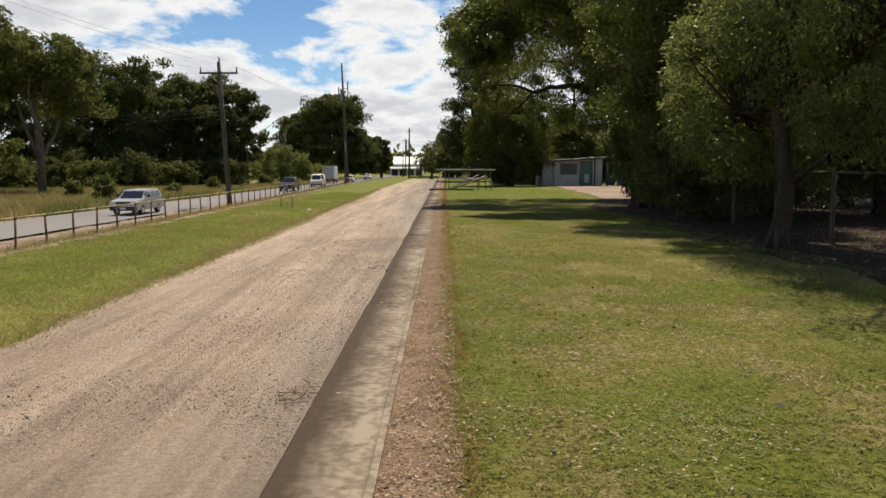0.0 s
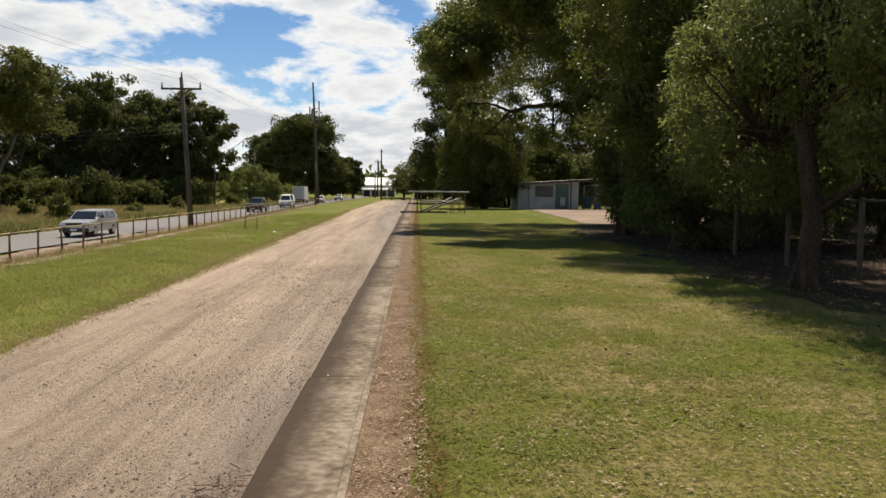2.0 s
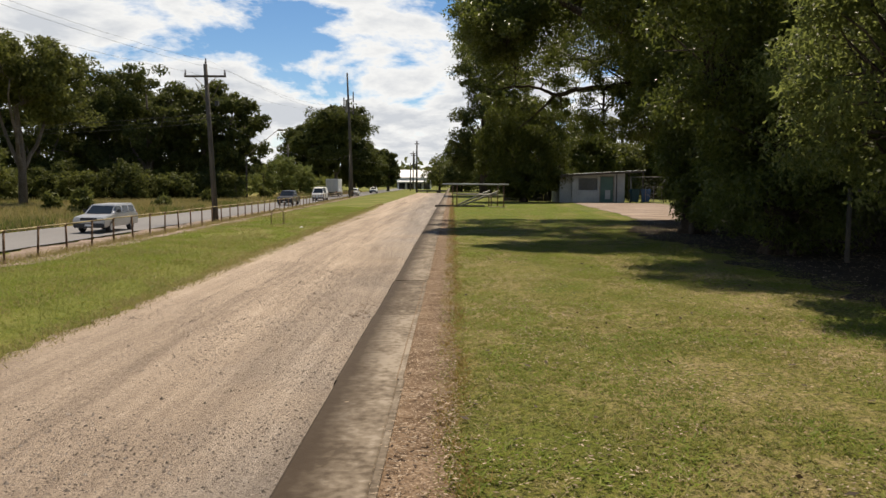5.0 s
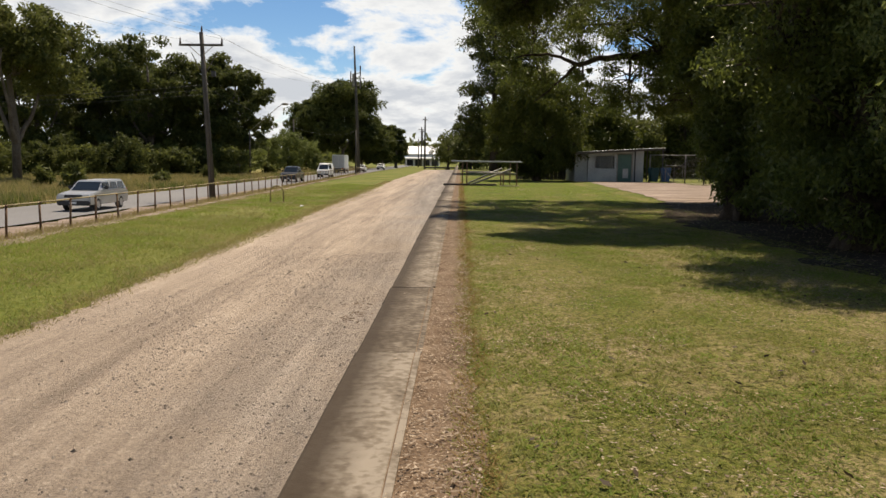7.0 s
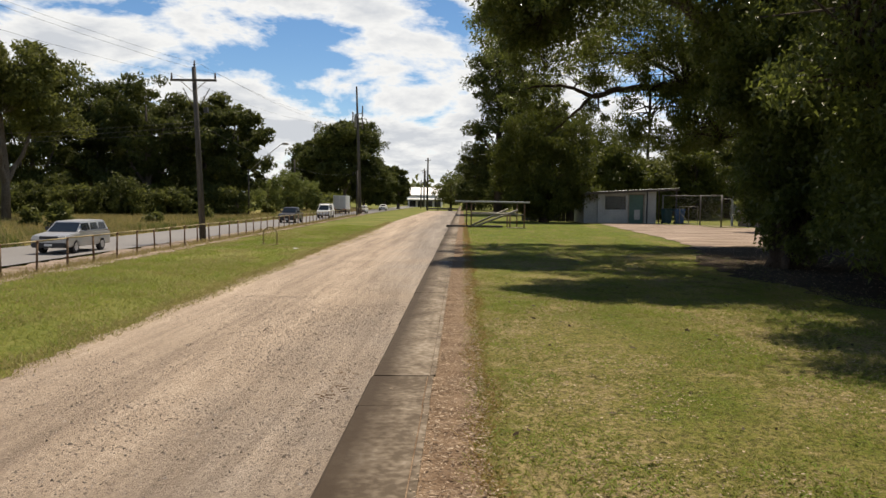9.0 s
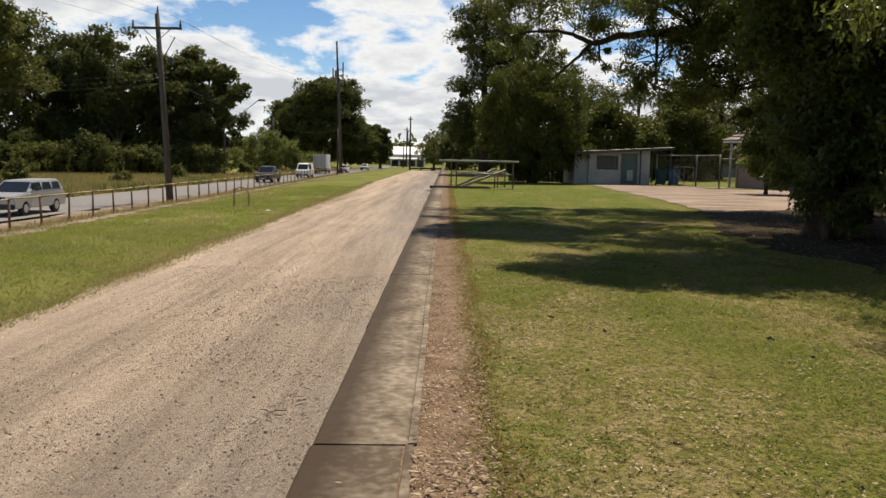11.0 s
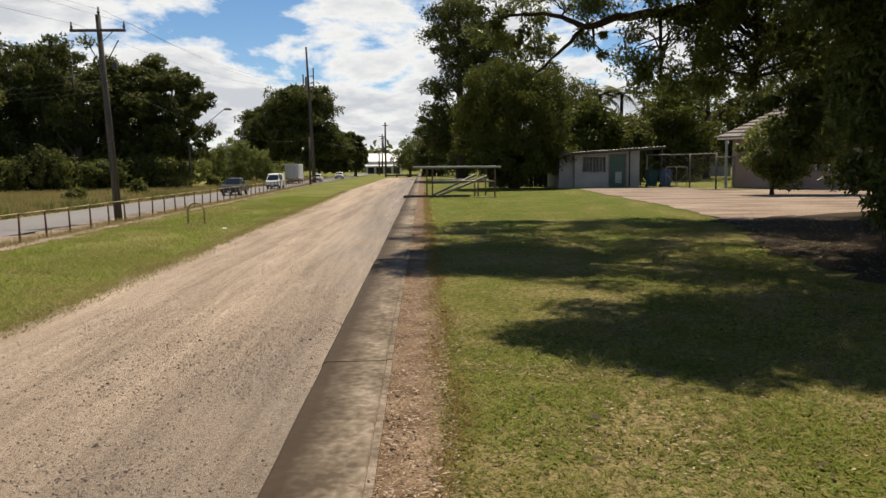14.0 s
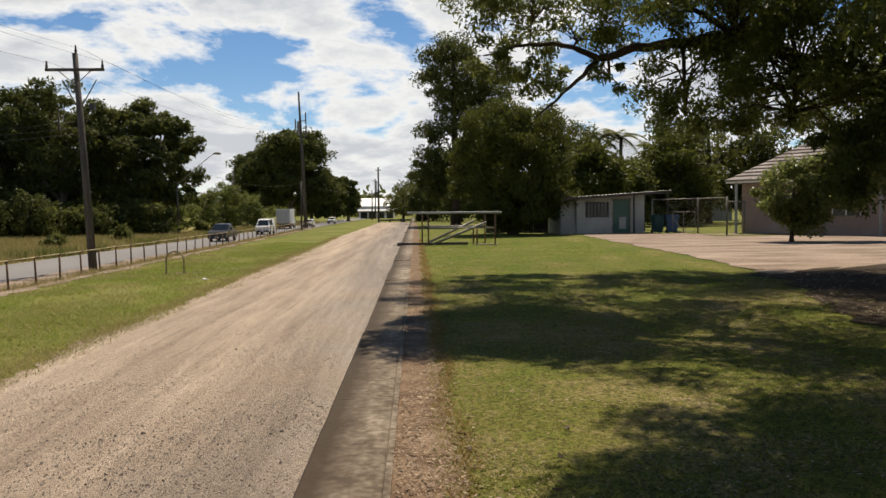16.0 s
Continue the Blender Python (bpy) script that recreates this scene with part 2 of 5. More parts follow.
GRAVEL = gravel_material()
CONCRETE = material("worn_concrete", [(0.128, 0.0975, 0.0675), (0.21, 0.169, 0.124), (0.262, 0.217, 0.165), (0.338, 0.292, 0.232)], 1.3, 60, (1, 2.0, 1), rough=0.9,
                    bump=0.25, bump_scale=90, distance=0.004, spread=0.45, each=0.06, spec=0.2)
DARK_CONCRETE = material("dark_concrete", [(0.0375, 0.03, 0.021), (0.0675, 0.054, 0.0375), (0.112, 0.09, 0.0638)], 1.6, 55, (1, 1.2, 1), rough=0.95, bump=0.3,
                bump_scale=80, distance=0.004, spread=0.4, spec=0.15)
DIRT = material("dry_dirt", [(0.07, 0.043, 0.026), (0.155, 0.105, 0.067), (0.29, 0.215, 0.15)], 3.0, 60, rough=1.0, bump=0.12, bump_scale=50, distance=0.008, spec=0.1)
# soil and litter colour, taken darker to carry the tree shade
SHADED_LITTER = material("shade_toned_soil", [(0.0279, 0.02, 0.013), (0.0489, 0.0363, 0.0247), (0.0744, 0.0567, 0.0396)], 1.2, 30, rough=1.0, bump=0.7, bump_scale=40, distance=0.02, spec=0.1)
YARD = material("pale_gravel", [(0.12, 0.0863, 0.06), (0.232, 0.176, 0.135), (0.36, 0.289, 0.232)], 0.8, 25, (0.45, 1, 1), spread=0.26, rough=0.95, bump=0.5, bump_scale=40, distance=0.015, spec=0.15)
ASPHALT = material("old_asphalt", [(0.117, 0.113, 0.109), (0.164, 0.158, 0.153), (0.211, 0.204, 0.197)], 0.3, 40, (1, 0.15, 1), rough=0.85, bump=0.3, bump_scale=70, spec=0.25)
TIMBER = material("weathered_timber", [(0.045, 0.04, 0.034), (0.085, 0.076, 0.066), (0.135, 0.12, 0.104)], 2.5, 18, (4, 4, 0.35), rough=0.9, bump=0.5, bump_scale=30, fine_stretch=(5, 5, 0.3), spec=0.15)
BARK = material("bark", [(0.03, 0.023, 0.018), (0.06, 0.047, 0.036), (0.10, 0.08, 0.064)], 3, 22, (1, 1, 0.35), rough=0.95, bump=0.9, bump_scale=16, distance=0.03, spec=0.1)
PALE_BARK = material("smooth_gum_bark", [(0.065, 0.0525, 0.04), (0.12, 0.102, 0.0825), (0.18, 0.16, 0.135)], 1.5, 9, (1, 1, 0.4), rough=0.85, bump=0.3, bump_scale=12, spec=0.15)
RUST = material("rusted_pipe", [(0.08, 0.045, 0.028), (0.16, 0.095, 0.055), (0.24, 0.17, 0.11)], 4, 40, rough=0.8, metal=0.2, bump=0.3, bump_scale=80)
RAIL = material("yellowed_rail_paint", [(0.16, 0.125, 0.06), (0.29, 0.235, 0.12), (0.40, 0.34, 0.20)], 3, 30, rough=0.7, metal=0.1, bump=0.2)
GALV = material("galvanised_pipe", [(0.13, 0.12, 0.10), (0.22, 0.205, 0.175), (0.34, 0.32, 0.28)], 3, 35, rough=0.6, metal=0.3, bump=0.1)
WHITE = plain("white_paint", (0.78, 0.78, 0.76), 0.35)
SILVER = plain("silver_paint", (0.50, 0.51, 0.52), 0.3, 0.4)
CHARCOAL = plain("charcoal_paint", (0.03, 0.032, 0.036), 0.3)
RUBBER = plain("tyre_rubber", (0.025, 0.025, 0.025), 0.85)
TRIM = plain("black_plastic", (0.03, 0.03, 0.032), 0.6)
GLASS = plain("tinted_glass", (0.02, 0.025, 0.028), 0.06)
LENS = plain("lamp_lens", (0.72, 0.72, 0.70), 0.15)
RED = plain("red_lens", (0.4, 0.02, 0.015), 0.25)
PORCELAIN = plain("brown_porcelain", (0.07, 0.045, 0.035), 0.3)
WIRE = plain("wire", (0.03, 0.03, 0.032), 0.6)
FIBRO = material("painted_blockwork", [(0.22, 0.235, 0.225), (0.31, 0.33, 0.315), (0.39, 0.41, 0.39)], 0.9, 12, rough=0.9, bump=0.2, bump_scale=20)
GREEN = material("green_door_paint", [(0.05, 0.10, 0.085), (0.08, 0.15, 0.125)], 1.2, 14, rough=0.6, bump=0.1)
IRON = material("corrugated_iron", [(0.36, 0.36, 0.35), (0.55, 0.55, 0.53), (0.68, 0.68, 0.66)], 0.8, 8, rough=0.45, metal=0.5, bump=0.1)
TILE = material("roof_tile", [(0.11, 0.09, 0.08), (0.22, 0.185, 0.165), (0.36, 0.315, 0.285)], 1.2, 14, rough=0.85, bump=0.4, each=0.12)
BRICKWALL = material("painted_brick", [(0.24, 0.175, 0.145), (0.31, 0.235, 0.195), (0.37, 0.29, 0.245)], 0.8, 16, rough=0.9, bump=0.3, bump_scale=18)
BROWNWALL = material("brown_weatherboard", [(0.11, 0.075, 0.055), (0.17, 0.12, 0.09), (0.23, 0.17, 0.13)], 0.8, 12, rough=0.9, bump=0.2)
BINBLUE = material("blue_plastic", [(0.02, 0.06, 0.13), (0.03, 0.09, 0.19)], 1.2, 10, rough=0.5)
BINDARK = material("dark_green_plastic", [(0.012, 0.045, 0.05), (0.02, 0.07, 0.075)], 1.2, 10, rough=0.5)
DARKRED = material("red_fence_paint", [(0.16, 0.03, 0.025), (0.24, 0.05, 0.04)], 1.5, 12, rough=0.7)
STONE = material("loose_stone", [(0.11, 0.092, 0.077), (0.21, 0.172, 0.14), (0.44, 0.38, 0.32)], 2, 30, rough=0.9, island=0.5, spread=0.5)
BLADE = leafy("grass_blade", (0.11, 0.136, 0.0219), (0.337, 0.337, 0.0926), 0.5, 0.7)
FRESH = leafy("fresh_grass_blade", (0.0976, 0.147, 0.0177), (0.284, 0.355, 0.0532), 0.5, 0.7)
DARKLEAF = leafy("old_fallen_leaf", (0.03, 0.022, 0.014), (0.10, 0.07, 0.04), 0.2, 0.7)
STRAW = leafy("dry_grass_blade", (0.211, 0.179, 0.057), (0.391, 0.326, 0.155), 0.4, 0.7)
DEADLEAF = leafy("fallen_leaf", (0.10, 0.062, 0.036), (0.55, 0.44, 0.32), 0.3, 0.8, 0.1)
GOLD = leafy("golden_dry_blade", (0.17, 0.105, 0.03), (0.36, 0.25, 0.09), 0.4, 0.7)
LEAF_CAMPHOR = leafy("broad_leaf", (0.0381, 0.0558, 0.0119), (0.174, 0.199, 0.0423), 0.54, 0.4, 0.62, 0.36)
LEAF_GUM = leafy("gum_leaf", (0.0394, 0.0532, 0.0138), (0.178, 0.188, 0.0492), 0.45, 0.65)
LEAF_DARK = leafy("dark_leaf", (0.0273, 0.039, 0.0117), (0.132, 0.146, 0.0371), 0.42, 0.65)
LEAF_BUSH = leafy("bush_leaf", (0.0288, 0.0418, 0.00792), (0.122, 0.133, 0.0238), 0.42, 0.5)
LEAF_BRIGHT = leafy("light_leaf", (0.055, 0.08, 0.02), (0.25, 0.275, 0.08), 0.64, 0.42, 0.5, 0.36)
FIELD = material("dry_field", [(0.111, 0.107, 0.0296), (0.2, 0.17, 0.0555), (0.281, 0.229, 0.0962)], 0.12, 4, rough=1.0, bump=0.8, bump_scale=12, distance=0.05, spread=0.4, spec=0.1)
LEAF_SCRUB = leafy("scrub_leaf", (0.0663, 0.094, 0.0221), (0.211, 0.231, 0.0607), 0.4, 0.6)


# ---- building blocks ----
class Shape:
    """Vertices and faces gathered for one mesh."""

    def __init__(self):
        self.v, self.f = [], []

    def add(self, verts, faces):
        n = len(self.v)
        self.v += [tuple(p) for p in verts]
        self.f += [tuple(i + n for i in f) for f in faces]
        return self

    def box(self, lo, hi, turn=None, at=(0, 0, 0), bevel=0.0):
        x0, y0, z0 = lo
        x1, y1, z1 = hi
        if bevel:
            bm = bmesh.new()
            bmesh.ops.create_cube(bm, size=1, matrix=Matrix.LocRotScale(((x0 + x1) / 2, (y0 + y1) / 2, (z0 + z1) / 2), None, (x1 - x0, y1 - y0, z1 - z0)))
            bmesh.ops.bevel(bm, geom=bm.edges[:], offset=bevel, segments=2, affect="EDGES")
            vs, fs = [v.co.copy() for v in bm.verts], [[v.index for v in f.verts] for f in bm.faces]
            bm.free()
        else:
            vs = [Vector(p) for p in ((x0, y0, z0), (x1, y0, z0), (x1, y1, z0), (x0, y1, z0), (x0, y0, z1), (x1, y0, z1), (x1, y1, z1), (x0, y1, z1))]
            fs = [(3, 2, 1, 0), (4, 5, 6, 7), (0, 1, 5, 4), (1, 2, 6, 5), (2, 3, 7, 6), (3, 0, 4, 7)]
        if turn is not None:
            vs = [turn @ p for p in vs]
        return self.add([p + Vector(at) for p in vs], fs)

    def tube(self, pts, radii, seg=8):
        pts = [Vector(p) for p in pts]
        rings = []
        side = Vector((1, 0, 0))
        for i, p in enumerate(pts):
            d = (pts[min(i + 1, len(pts) - 1)] - pts[max(i - 1, 0)]).normalized()
            side = side - d * side.dot(d)
            if side.length < 1e-3:
                side = d.orthogonal()
            side.normalize()
            up = d.cross(side)
            r = radii[i] if hasattr(radii, "__len__") else radii
            rings.append([p + (side * math.cos(2 * math.pi * k / seg) + up * math.sin(2 * math.pi * k / seg)) * r for k in range(seg)])
        fs = []
        for i in range(len(rings) - 1):
            for k in range(seg):
                a, b = i * seg + k, i * seg + (k + 1) % seg
                fs.append((a, b, b + seg, a + seg))
        fs.append(tuple(reversed(range(seg))))
        fs.append(tuple(range((len(rings) - 1) * seg, len(rings) * seg)))
        return self.add([p for r in rings for p in r], fs)

    def prism(self, outline, y0, y1):
        """An outline in x and z carried from y0 to y1."""
        n = len(outline)
        self.add([(x, y0, z) for x, z in outline] + [(x, y1, z) for x, z in outline],
                 [tuple(range(n)), tuple(reversed(range(n, 2 * n)))] + [(i, i + n, (i + 1) % n + n, (i + 1) % n) for i in range(n)])
        return self


def link(name, shape, mat, smooth=False):
    me = bpy.data.meshes.new(name)
    me.from_pydata(shape.v, [], shape.f)
    bm = bmesh.new()
    bm.from_mesh(me)
    bmesh.ops.recalc_face_normals(bm, faces=bm.faces[:])
    bm.to_mesh(me)
    bm.free()
    if smooth:
        me.shade_smooth()
    me.materials.append(mat)
    return new(name, me)


def part(name, shape, mat, parent, label="", smooth=False):
    ob = link(name, shape, mat, smooth)
    ob.parent = parent
    if label:
        tagged(ob, label)
    return ob


def base(name, at=(0, 0, 0), rz=0.0):
    ob = new(name)
    ob.matrix_basis = pose(*at, 0, 0, rz)
    ob.empty_display_size = 0.2
    return ob


def quads(name, verts, mat, corners=4):
    """A mesh of loose faces from an array of corners, all of one kind."""
    verts = np.asarray(verts, np.float32).reshape(-1, 3)
    n = len(verts) // corners
    me = bpy.data.meshes.new(name)
    me.vertices.add(len(verts))
    me.vertices.foreach_set("co", verts.ravel())
    me.loops.add(len(verts))
    me.loops.foreach_set("vertex_index", np.arange(len(verts), dtype=np.int32))
    me.polygons.add(n)
    me.polygons.foreach_set("loop_start", np.arange(0, len(verts), corners, dtype=np.int32))
    me.update(calc_edges=True)
    me.materials.append(mat)
    return new(name, me)


rng = np.random.default_rng(7)


def unit(n):
    d = rng.normal(size=(n, 3))
    return d / np.linalg.norm(d, axis=1, keepdims=True)


def leaf_corners(at, length, width, droop=0.3, lie=0.0, corners=4):
    """Pointed leaves at the places given, hanging a little, as three or four corners each. lie: how far they turn their faces up."""
    n = len(at)
    along = unit(n) + np.array([0, 0, -droop])
    along /= np.linalg.norm(along, axis=1, keepdims=True)
    side = np.cross(along, unit(n) + np.array([0, 0, lie]))
    side /= np.linalg.norm(side, axis=1, keepdims=True) + 1e-6
    s = rng.uniform(0.6, 1.25, (n, 1))
    a, w = along * s * length, side * s * width
    if corners == 3:
        return np.stack([at - 0.5 * w, at + 0.5 * w, at + a], 1)
    return np.stack([at, at + 0.45 * a + 0.5 * w, at + a, at + 0.45 * a - 0.5 * w], 1)


def blades(name, at, height, width, mat, lean=0.5):
    """Single blades of grass, a triangle each."""
    n = len(at)
    h = rng.uniform(0.5, 1.2, (n, 1)) * height
    turn = rng.uniform(0, 2 * np.pi, n)
    side = np.stack([np.cos(turn), np.sin(turn), np.zeros(n)], 1) * width / 2
    tip = at + np.concatenate([rng.normal(size=(n, 2)) * lean * h, h], 1)
    return quads(name, np.stack([at - side, at + side, tip], 1), mat, 3)


def lerp(a, b, k):
    return tuple(p + (q - p) * k for p, q in zip(a, b))


def tree(name, label, at, trunk, crowns, leaf, leaf_mat, bark, limbs=(), category="tree", seed=1, droop=0.3, flat=0.75, group="", fine=1.0, corners=3):
    """trunk: points from the ground up with their radii. crowns: (centre, radii, clumps, clump radius, leaves a clump), from the tree's foot.
    limbs: extra boughs as rows of points with a thick and a thin radius. fine: smaller leaves and more of them."""
    global rng
    rng = np.random.default_rng(seed)
    root = base(name, at)
    wood = Shape()
    pts = [Vector(p[:3]) for p in trunk]
    wood.tube(pts, [p[3] for p in trunk], 12)
    foot = trunk[0][3]
    for k in range(5):                              # root flare
        a = k * 1.26 + seed
        wood.tube([(0.4 * foot * math.cos(a), 0.4 * foot * math.sin(a), 0.45), (1.25 * foot * math.cos(a), 1.25 * foot * math.sin(a), -0.05)], [foot * 0.4, foot * 0.2], 6)
    joints = [(p, trunk[i][3]) for i, p in enumerate(pts) if i > 0]
    for row, r0, r1 in limbs:
        for _ in range(2):                          # crook the bough a little
            more = [row[0]]
            for p, q in zip(row, row[1:]):
                d = 0.07 * math.dist(p, q)
                more += [tuple((u + v) / 2 + rng.uniform(-d, d) for u, v in zip(p, q)), q]
            row = more
        n = len(row)
        wood.tube(row, [r0 + (r1 - r0) * i / (n - 1) for i in range(n)], 8)
        joints += [(Vector(p), r0 + (r1 - r0) * i / (n - 1)) for i, p in enumerate(row) if i]
    leaves = []
    for centre, radii, clumps, size, many in crowns:
        many = int(many * 0.84 * fine ** 2)
        d = unit(clumps) * (rng.uniform(0.25, 1.0, (clumps, 1)) ** 0.5)
        c = np.array(centre) + d * np.array(radii)
        hub = Vector(centre) + Vector((0, 0, -radii[2] * 0.55))
        start, r = min(joints, key=lambda j: (j[0] - hub).length)
        mid = start.lerp(hub, 0.55) + Vector((0, 0, 0.15 * radii[2]))
        rb = min(r * 0.42, 0.05 + 0.03 * max(radii))
        wood.tube([start, mid, hub], [rb, rb * 0.8, rb * 0.6], 7)
        for q in c[:: max(1, clumps // 26)]:
            q = Vector(q)
            k = start.lerp(hub, rng.uniform(0.35, 1.0))
            bend = k.lerp(q, 0.5) + Vector((rng.uniform(-0.14, 0.14), rng.uniform(-0.14, 0.14), rng.uniform(0.02, 0.16))) * (q - k).length
            wood.tube([k, bend, q], [rb * 0.5, rb * 0.3, 0.012], 5)
        pos = np.repeat(c, many, 0)
        spread = unit(len(pos)) * (rng.uniform(0.05, 1, (len(pos), 1)) ** 0.45) * size * np.repeat(rng.uniform(0.6, 1.3, (clumps, 1)), many, 0)
        leaves.append(pos + spread * np.array([1, 1, flat]))
    part("trunk", wood, bark, root, smooth=True)
    crown = quads("crown", leaf_corners(np.concatenate(leaves), leaf[0] * 1.18 / fine, leaf[1] * 1.3 / fine, droop, 0.5, corners), leaf_mat, corners)
    crown.parent = root
    return tagged(root, label, category, group)


# ---- the ground ----
GL = -1.37                                          # level of the old track bed and the road side


def strip(name, x0, x1, y0, y1, z, mat, step=0.5, rag=0.0, label="", category="ground", dish=0.0):
    """A level strip along y with ragged sides. x0 and x1 are numbers or functions of y."""
    s = Shape()
    ys = np.arange(y0, y1 + step / 2, step)
    rr = random.Random(len(name))
    cols = 7
    for y in ys:
        a = (x0(y) if callable(x0) else x0) + (rr.uniform(-rag, rag) + rag * 2 * noise.noise((y * 0.35, 1.3, 0)) if rag else 0)
        b = (x1(y) if callable(x1) else x1) + (rr.uniform(-rag, rag) + rag * 2 * noise.noise((y * 0.35, 7.7, 0)) if rag else 0)
        for c in range(cols):
            k = c / (cols - 1)
            h = dish * noise.noise((k * 2.5, y * 0.4, 3)) if 0 < c < cols - 1 else 0
            s.v.append((a + (b - a) * k, float(y), z + h))
    for i in range(len(ys) - 1):
        for c in range(cols - 1):
            n = i * cols + c
            s.f.append((n, n + 1, n + cols + 1, n + cols))
    ob = link(name, s, mat, True)
    return tagged(ob, label, category, kind="structure")


def fence_x(y):
    return -13.9 - 0.024 * y


def low_z(x):
    """Level of the grass between the gravel and the fence."""
    return float(np.interp(x, (-17, -12, -7), (GL - 0.03, GL + 0.09, GL - 0.03)))


def build_ground():
    """One sheet to the horizon: low on the road side, a step up to the platform level."""
    xs = [-1500, -400, -120, -60, -40, -27, -17, -12, -7, -3, -0.20, -0.19, 0.3, 3, 6, 9, 13, 20, 40, 120, 400, 1500]
    ys = [-300, -60, -20] + [i * 4.0 for i in range(-2, 60)] + [260, 320, 420, 700, 1500, 3000]
    s = Shape()
    for y in ys:
        for x in xs:
            far = min(1.0, max(0.0, (abs(x) - 30) / 60) + max(0.0, (y - 240) / 80))
            if x <= -0.195:
                z = GL - 0.03 + 0.10 * noise.noise((x * 0.08, y * 0.05, 0)) * (1 if x < -30 else 0) + (0.12 if -16 < x < -10 else 0)
            else:
                z = -0.03
            if x < -40:
                z += 0.6 * far
            s.v.append((x, y, z))
    n = len(xs)
    for j in range(len(ys) - 1):
        for i in range(n - 1):
            a = j * n + i
            s.f.append((a, a + 1, a + n + 1, a + n))
    return tagged(link("ground", s, VERGE, False), "patchy green and yellow roadside grass sheet reaching the horizon", "ground", kind="structure")


build_ground()
strip("gravel_track", lambda y: -6.55 - 0.018 * max(0, y - 10), -0.24, -14, 215, GL, GRAVEL, 0.4, 0.16, "pale brown gravel track with worn wheel lines", "gravel", 0.015)
strip("road", -23.2, -17.3, -60, 900, GL + 0.06, ASPHALT, 3.0, 0.05, "pale worn asphalt road with two lanes", "road")
strip("road_shoulder", lambda y: fence_x(y) - 1.9, lambda y: fence_x(y) + 0.75, -20, 230, GL + 0.055, YARD, 0.6, 0.22, "bare dry dirt along the pipe fence", "dirt")
strip("lawn", 0.50, lambda y: 7.4 if y < 34 else 8.9 + 0.05 * (y - 38), -14, 66, 0.0, GRASS, 0.4, 0.05, "sunlit mown lawn with dry patches on the platform", "lawn", 0.02)
strip("field", -64, -23.4, 20, 240, GL + 0.03, FIELD, 3.0, 0.5, "dry yellow field across the road", "field")
strip("dirt_strip", 0.14, 0.62, -14, 120, 0.006, DIRT, 0.2, 0.045, "bare dirt strip with dry leaves beside the coping", "dirt")
strip("far_lawn", 0.40, 6.0, 66, 200, 0.004, GRASS, 1.0, 0.1, "mown lawn further along the platform", "lawn")
# the litter bed's dark tone includes the shade of the trees over it
strip("leaf_litter_bed", lambda y: float(np.interp(y, (30, 38, 41.7, 48), (6.3, 8.3, 14.0, 25))), 26, -14, 48, 0.012, SHADED_LITTER, 0.5, 0.25, "soil and leaf litter under trees, toned dark as shade", "soil", 0.03)
strip("yard", lambda y: 8.5 + 0.05 * (y - 38), lambda y: float(np.interp(y, (37.8, 41.7, 48, 66), (8.8, 14.6, 28, 27))), 37.8, 66.5, 0.018, YARD, 0.4, 0.12, "pale pinkish gravel yard before the shed", "gravel", 0.03)
strip("back_lawn", 16.0, 60, 61, 110, 0.022, VERGE, 2.0, 0.2, "bright green lawn behind the wire fence", "lawn")


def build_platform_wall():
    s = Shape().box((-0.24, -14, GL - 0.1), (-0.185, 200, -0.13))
    return tagged(link("platform_wall", s, DARK_CONCRETE), "dark concrete face of the old platform", "platform wall", kind="structure")


build_platform_wall()


# ---- light poles, wires ----
def pole_with_arm(at, height, lean, arm_z, arm, label, r0=0.24, r1=0.13, stays=True):
    root = base("power_pole", at)
    top = Vector((lean, 0, height))
    part("pole", Shape().tube([(0, 0, -0.3), (lean * 0.5, 0, height * 0.5), top], [r0, (r0 + r1) / 2, r1], 14), TIMBER, root, smooth=True)
    ax = lean * arm_z / height
    part("crossarm", Shape().box((-arm, -0.06, -0.07), (arm, 0.06, 0.07), at=(ax, -0.2, arm_z), bevel=0.01), TIMBER, root)
    for sx in (-1, 1):
        part("brace", Shape().tube([(ax + sx * arm * 0.55, -0.2, arm_z - 0.05), (ax, -0.18, arm_z - 0.75)], 0.025, 6), GALV, root)
    for x, z in ((-arm + 0.08, 0.07), (arm - 0.08, 0.07), (0.0, height - arm_z + 0.02)):
        part("insulator", Shape().tube([(ax + x, -0.2 if x else 0, arm_z + z), (ax + x, -0.2 if x else 0, arm_z + z + 0.12), (ax + x, -0.2 if x else 0, arm_z + z + 0.16), (ax + x, -0.2 if x else 0, arm_z + z + 0.38)], [0.04, 0.085, 0.05, 0.045], 8), PORCELAIN, root, "brown porcelain insulator", True)
    if stays:
        for sx in (-1, 1):
            part("stay_rod", Shape().tube([(lean * 0.75, 0, height * 0.735), (lean * 0.75 + sx * 0.85, 0.1, height * 0.735 + 1.55)], 0.03, 6), TIMBER, root)
        part("cable_box", Shape().box((0.1, -0.15, height * 0.735), (0.35, 0.15, height * 0.735 + 0.35), bevel=0.02), TRIM, root)
    return tagged(root, label, "power pole", "poles along the road")


pole_with_arm((-15.95, 61.2, GL + 0.2), 10.75, -0.55, 9.9, 1.45, "tall leaning weathered timber power pole with crossarm", 0.21, 0.13)


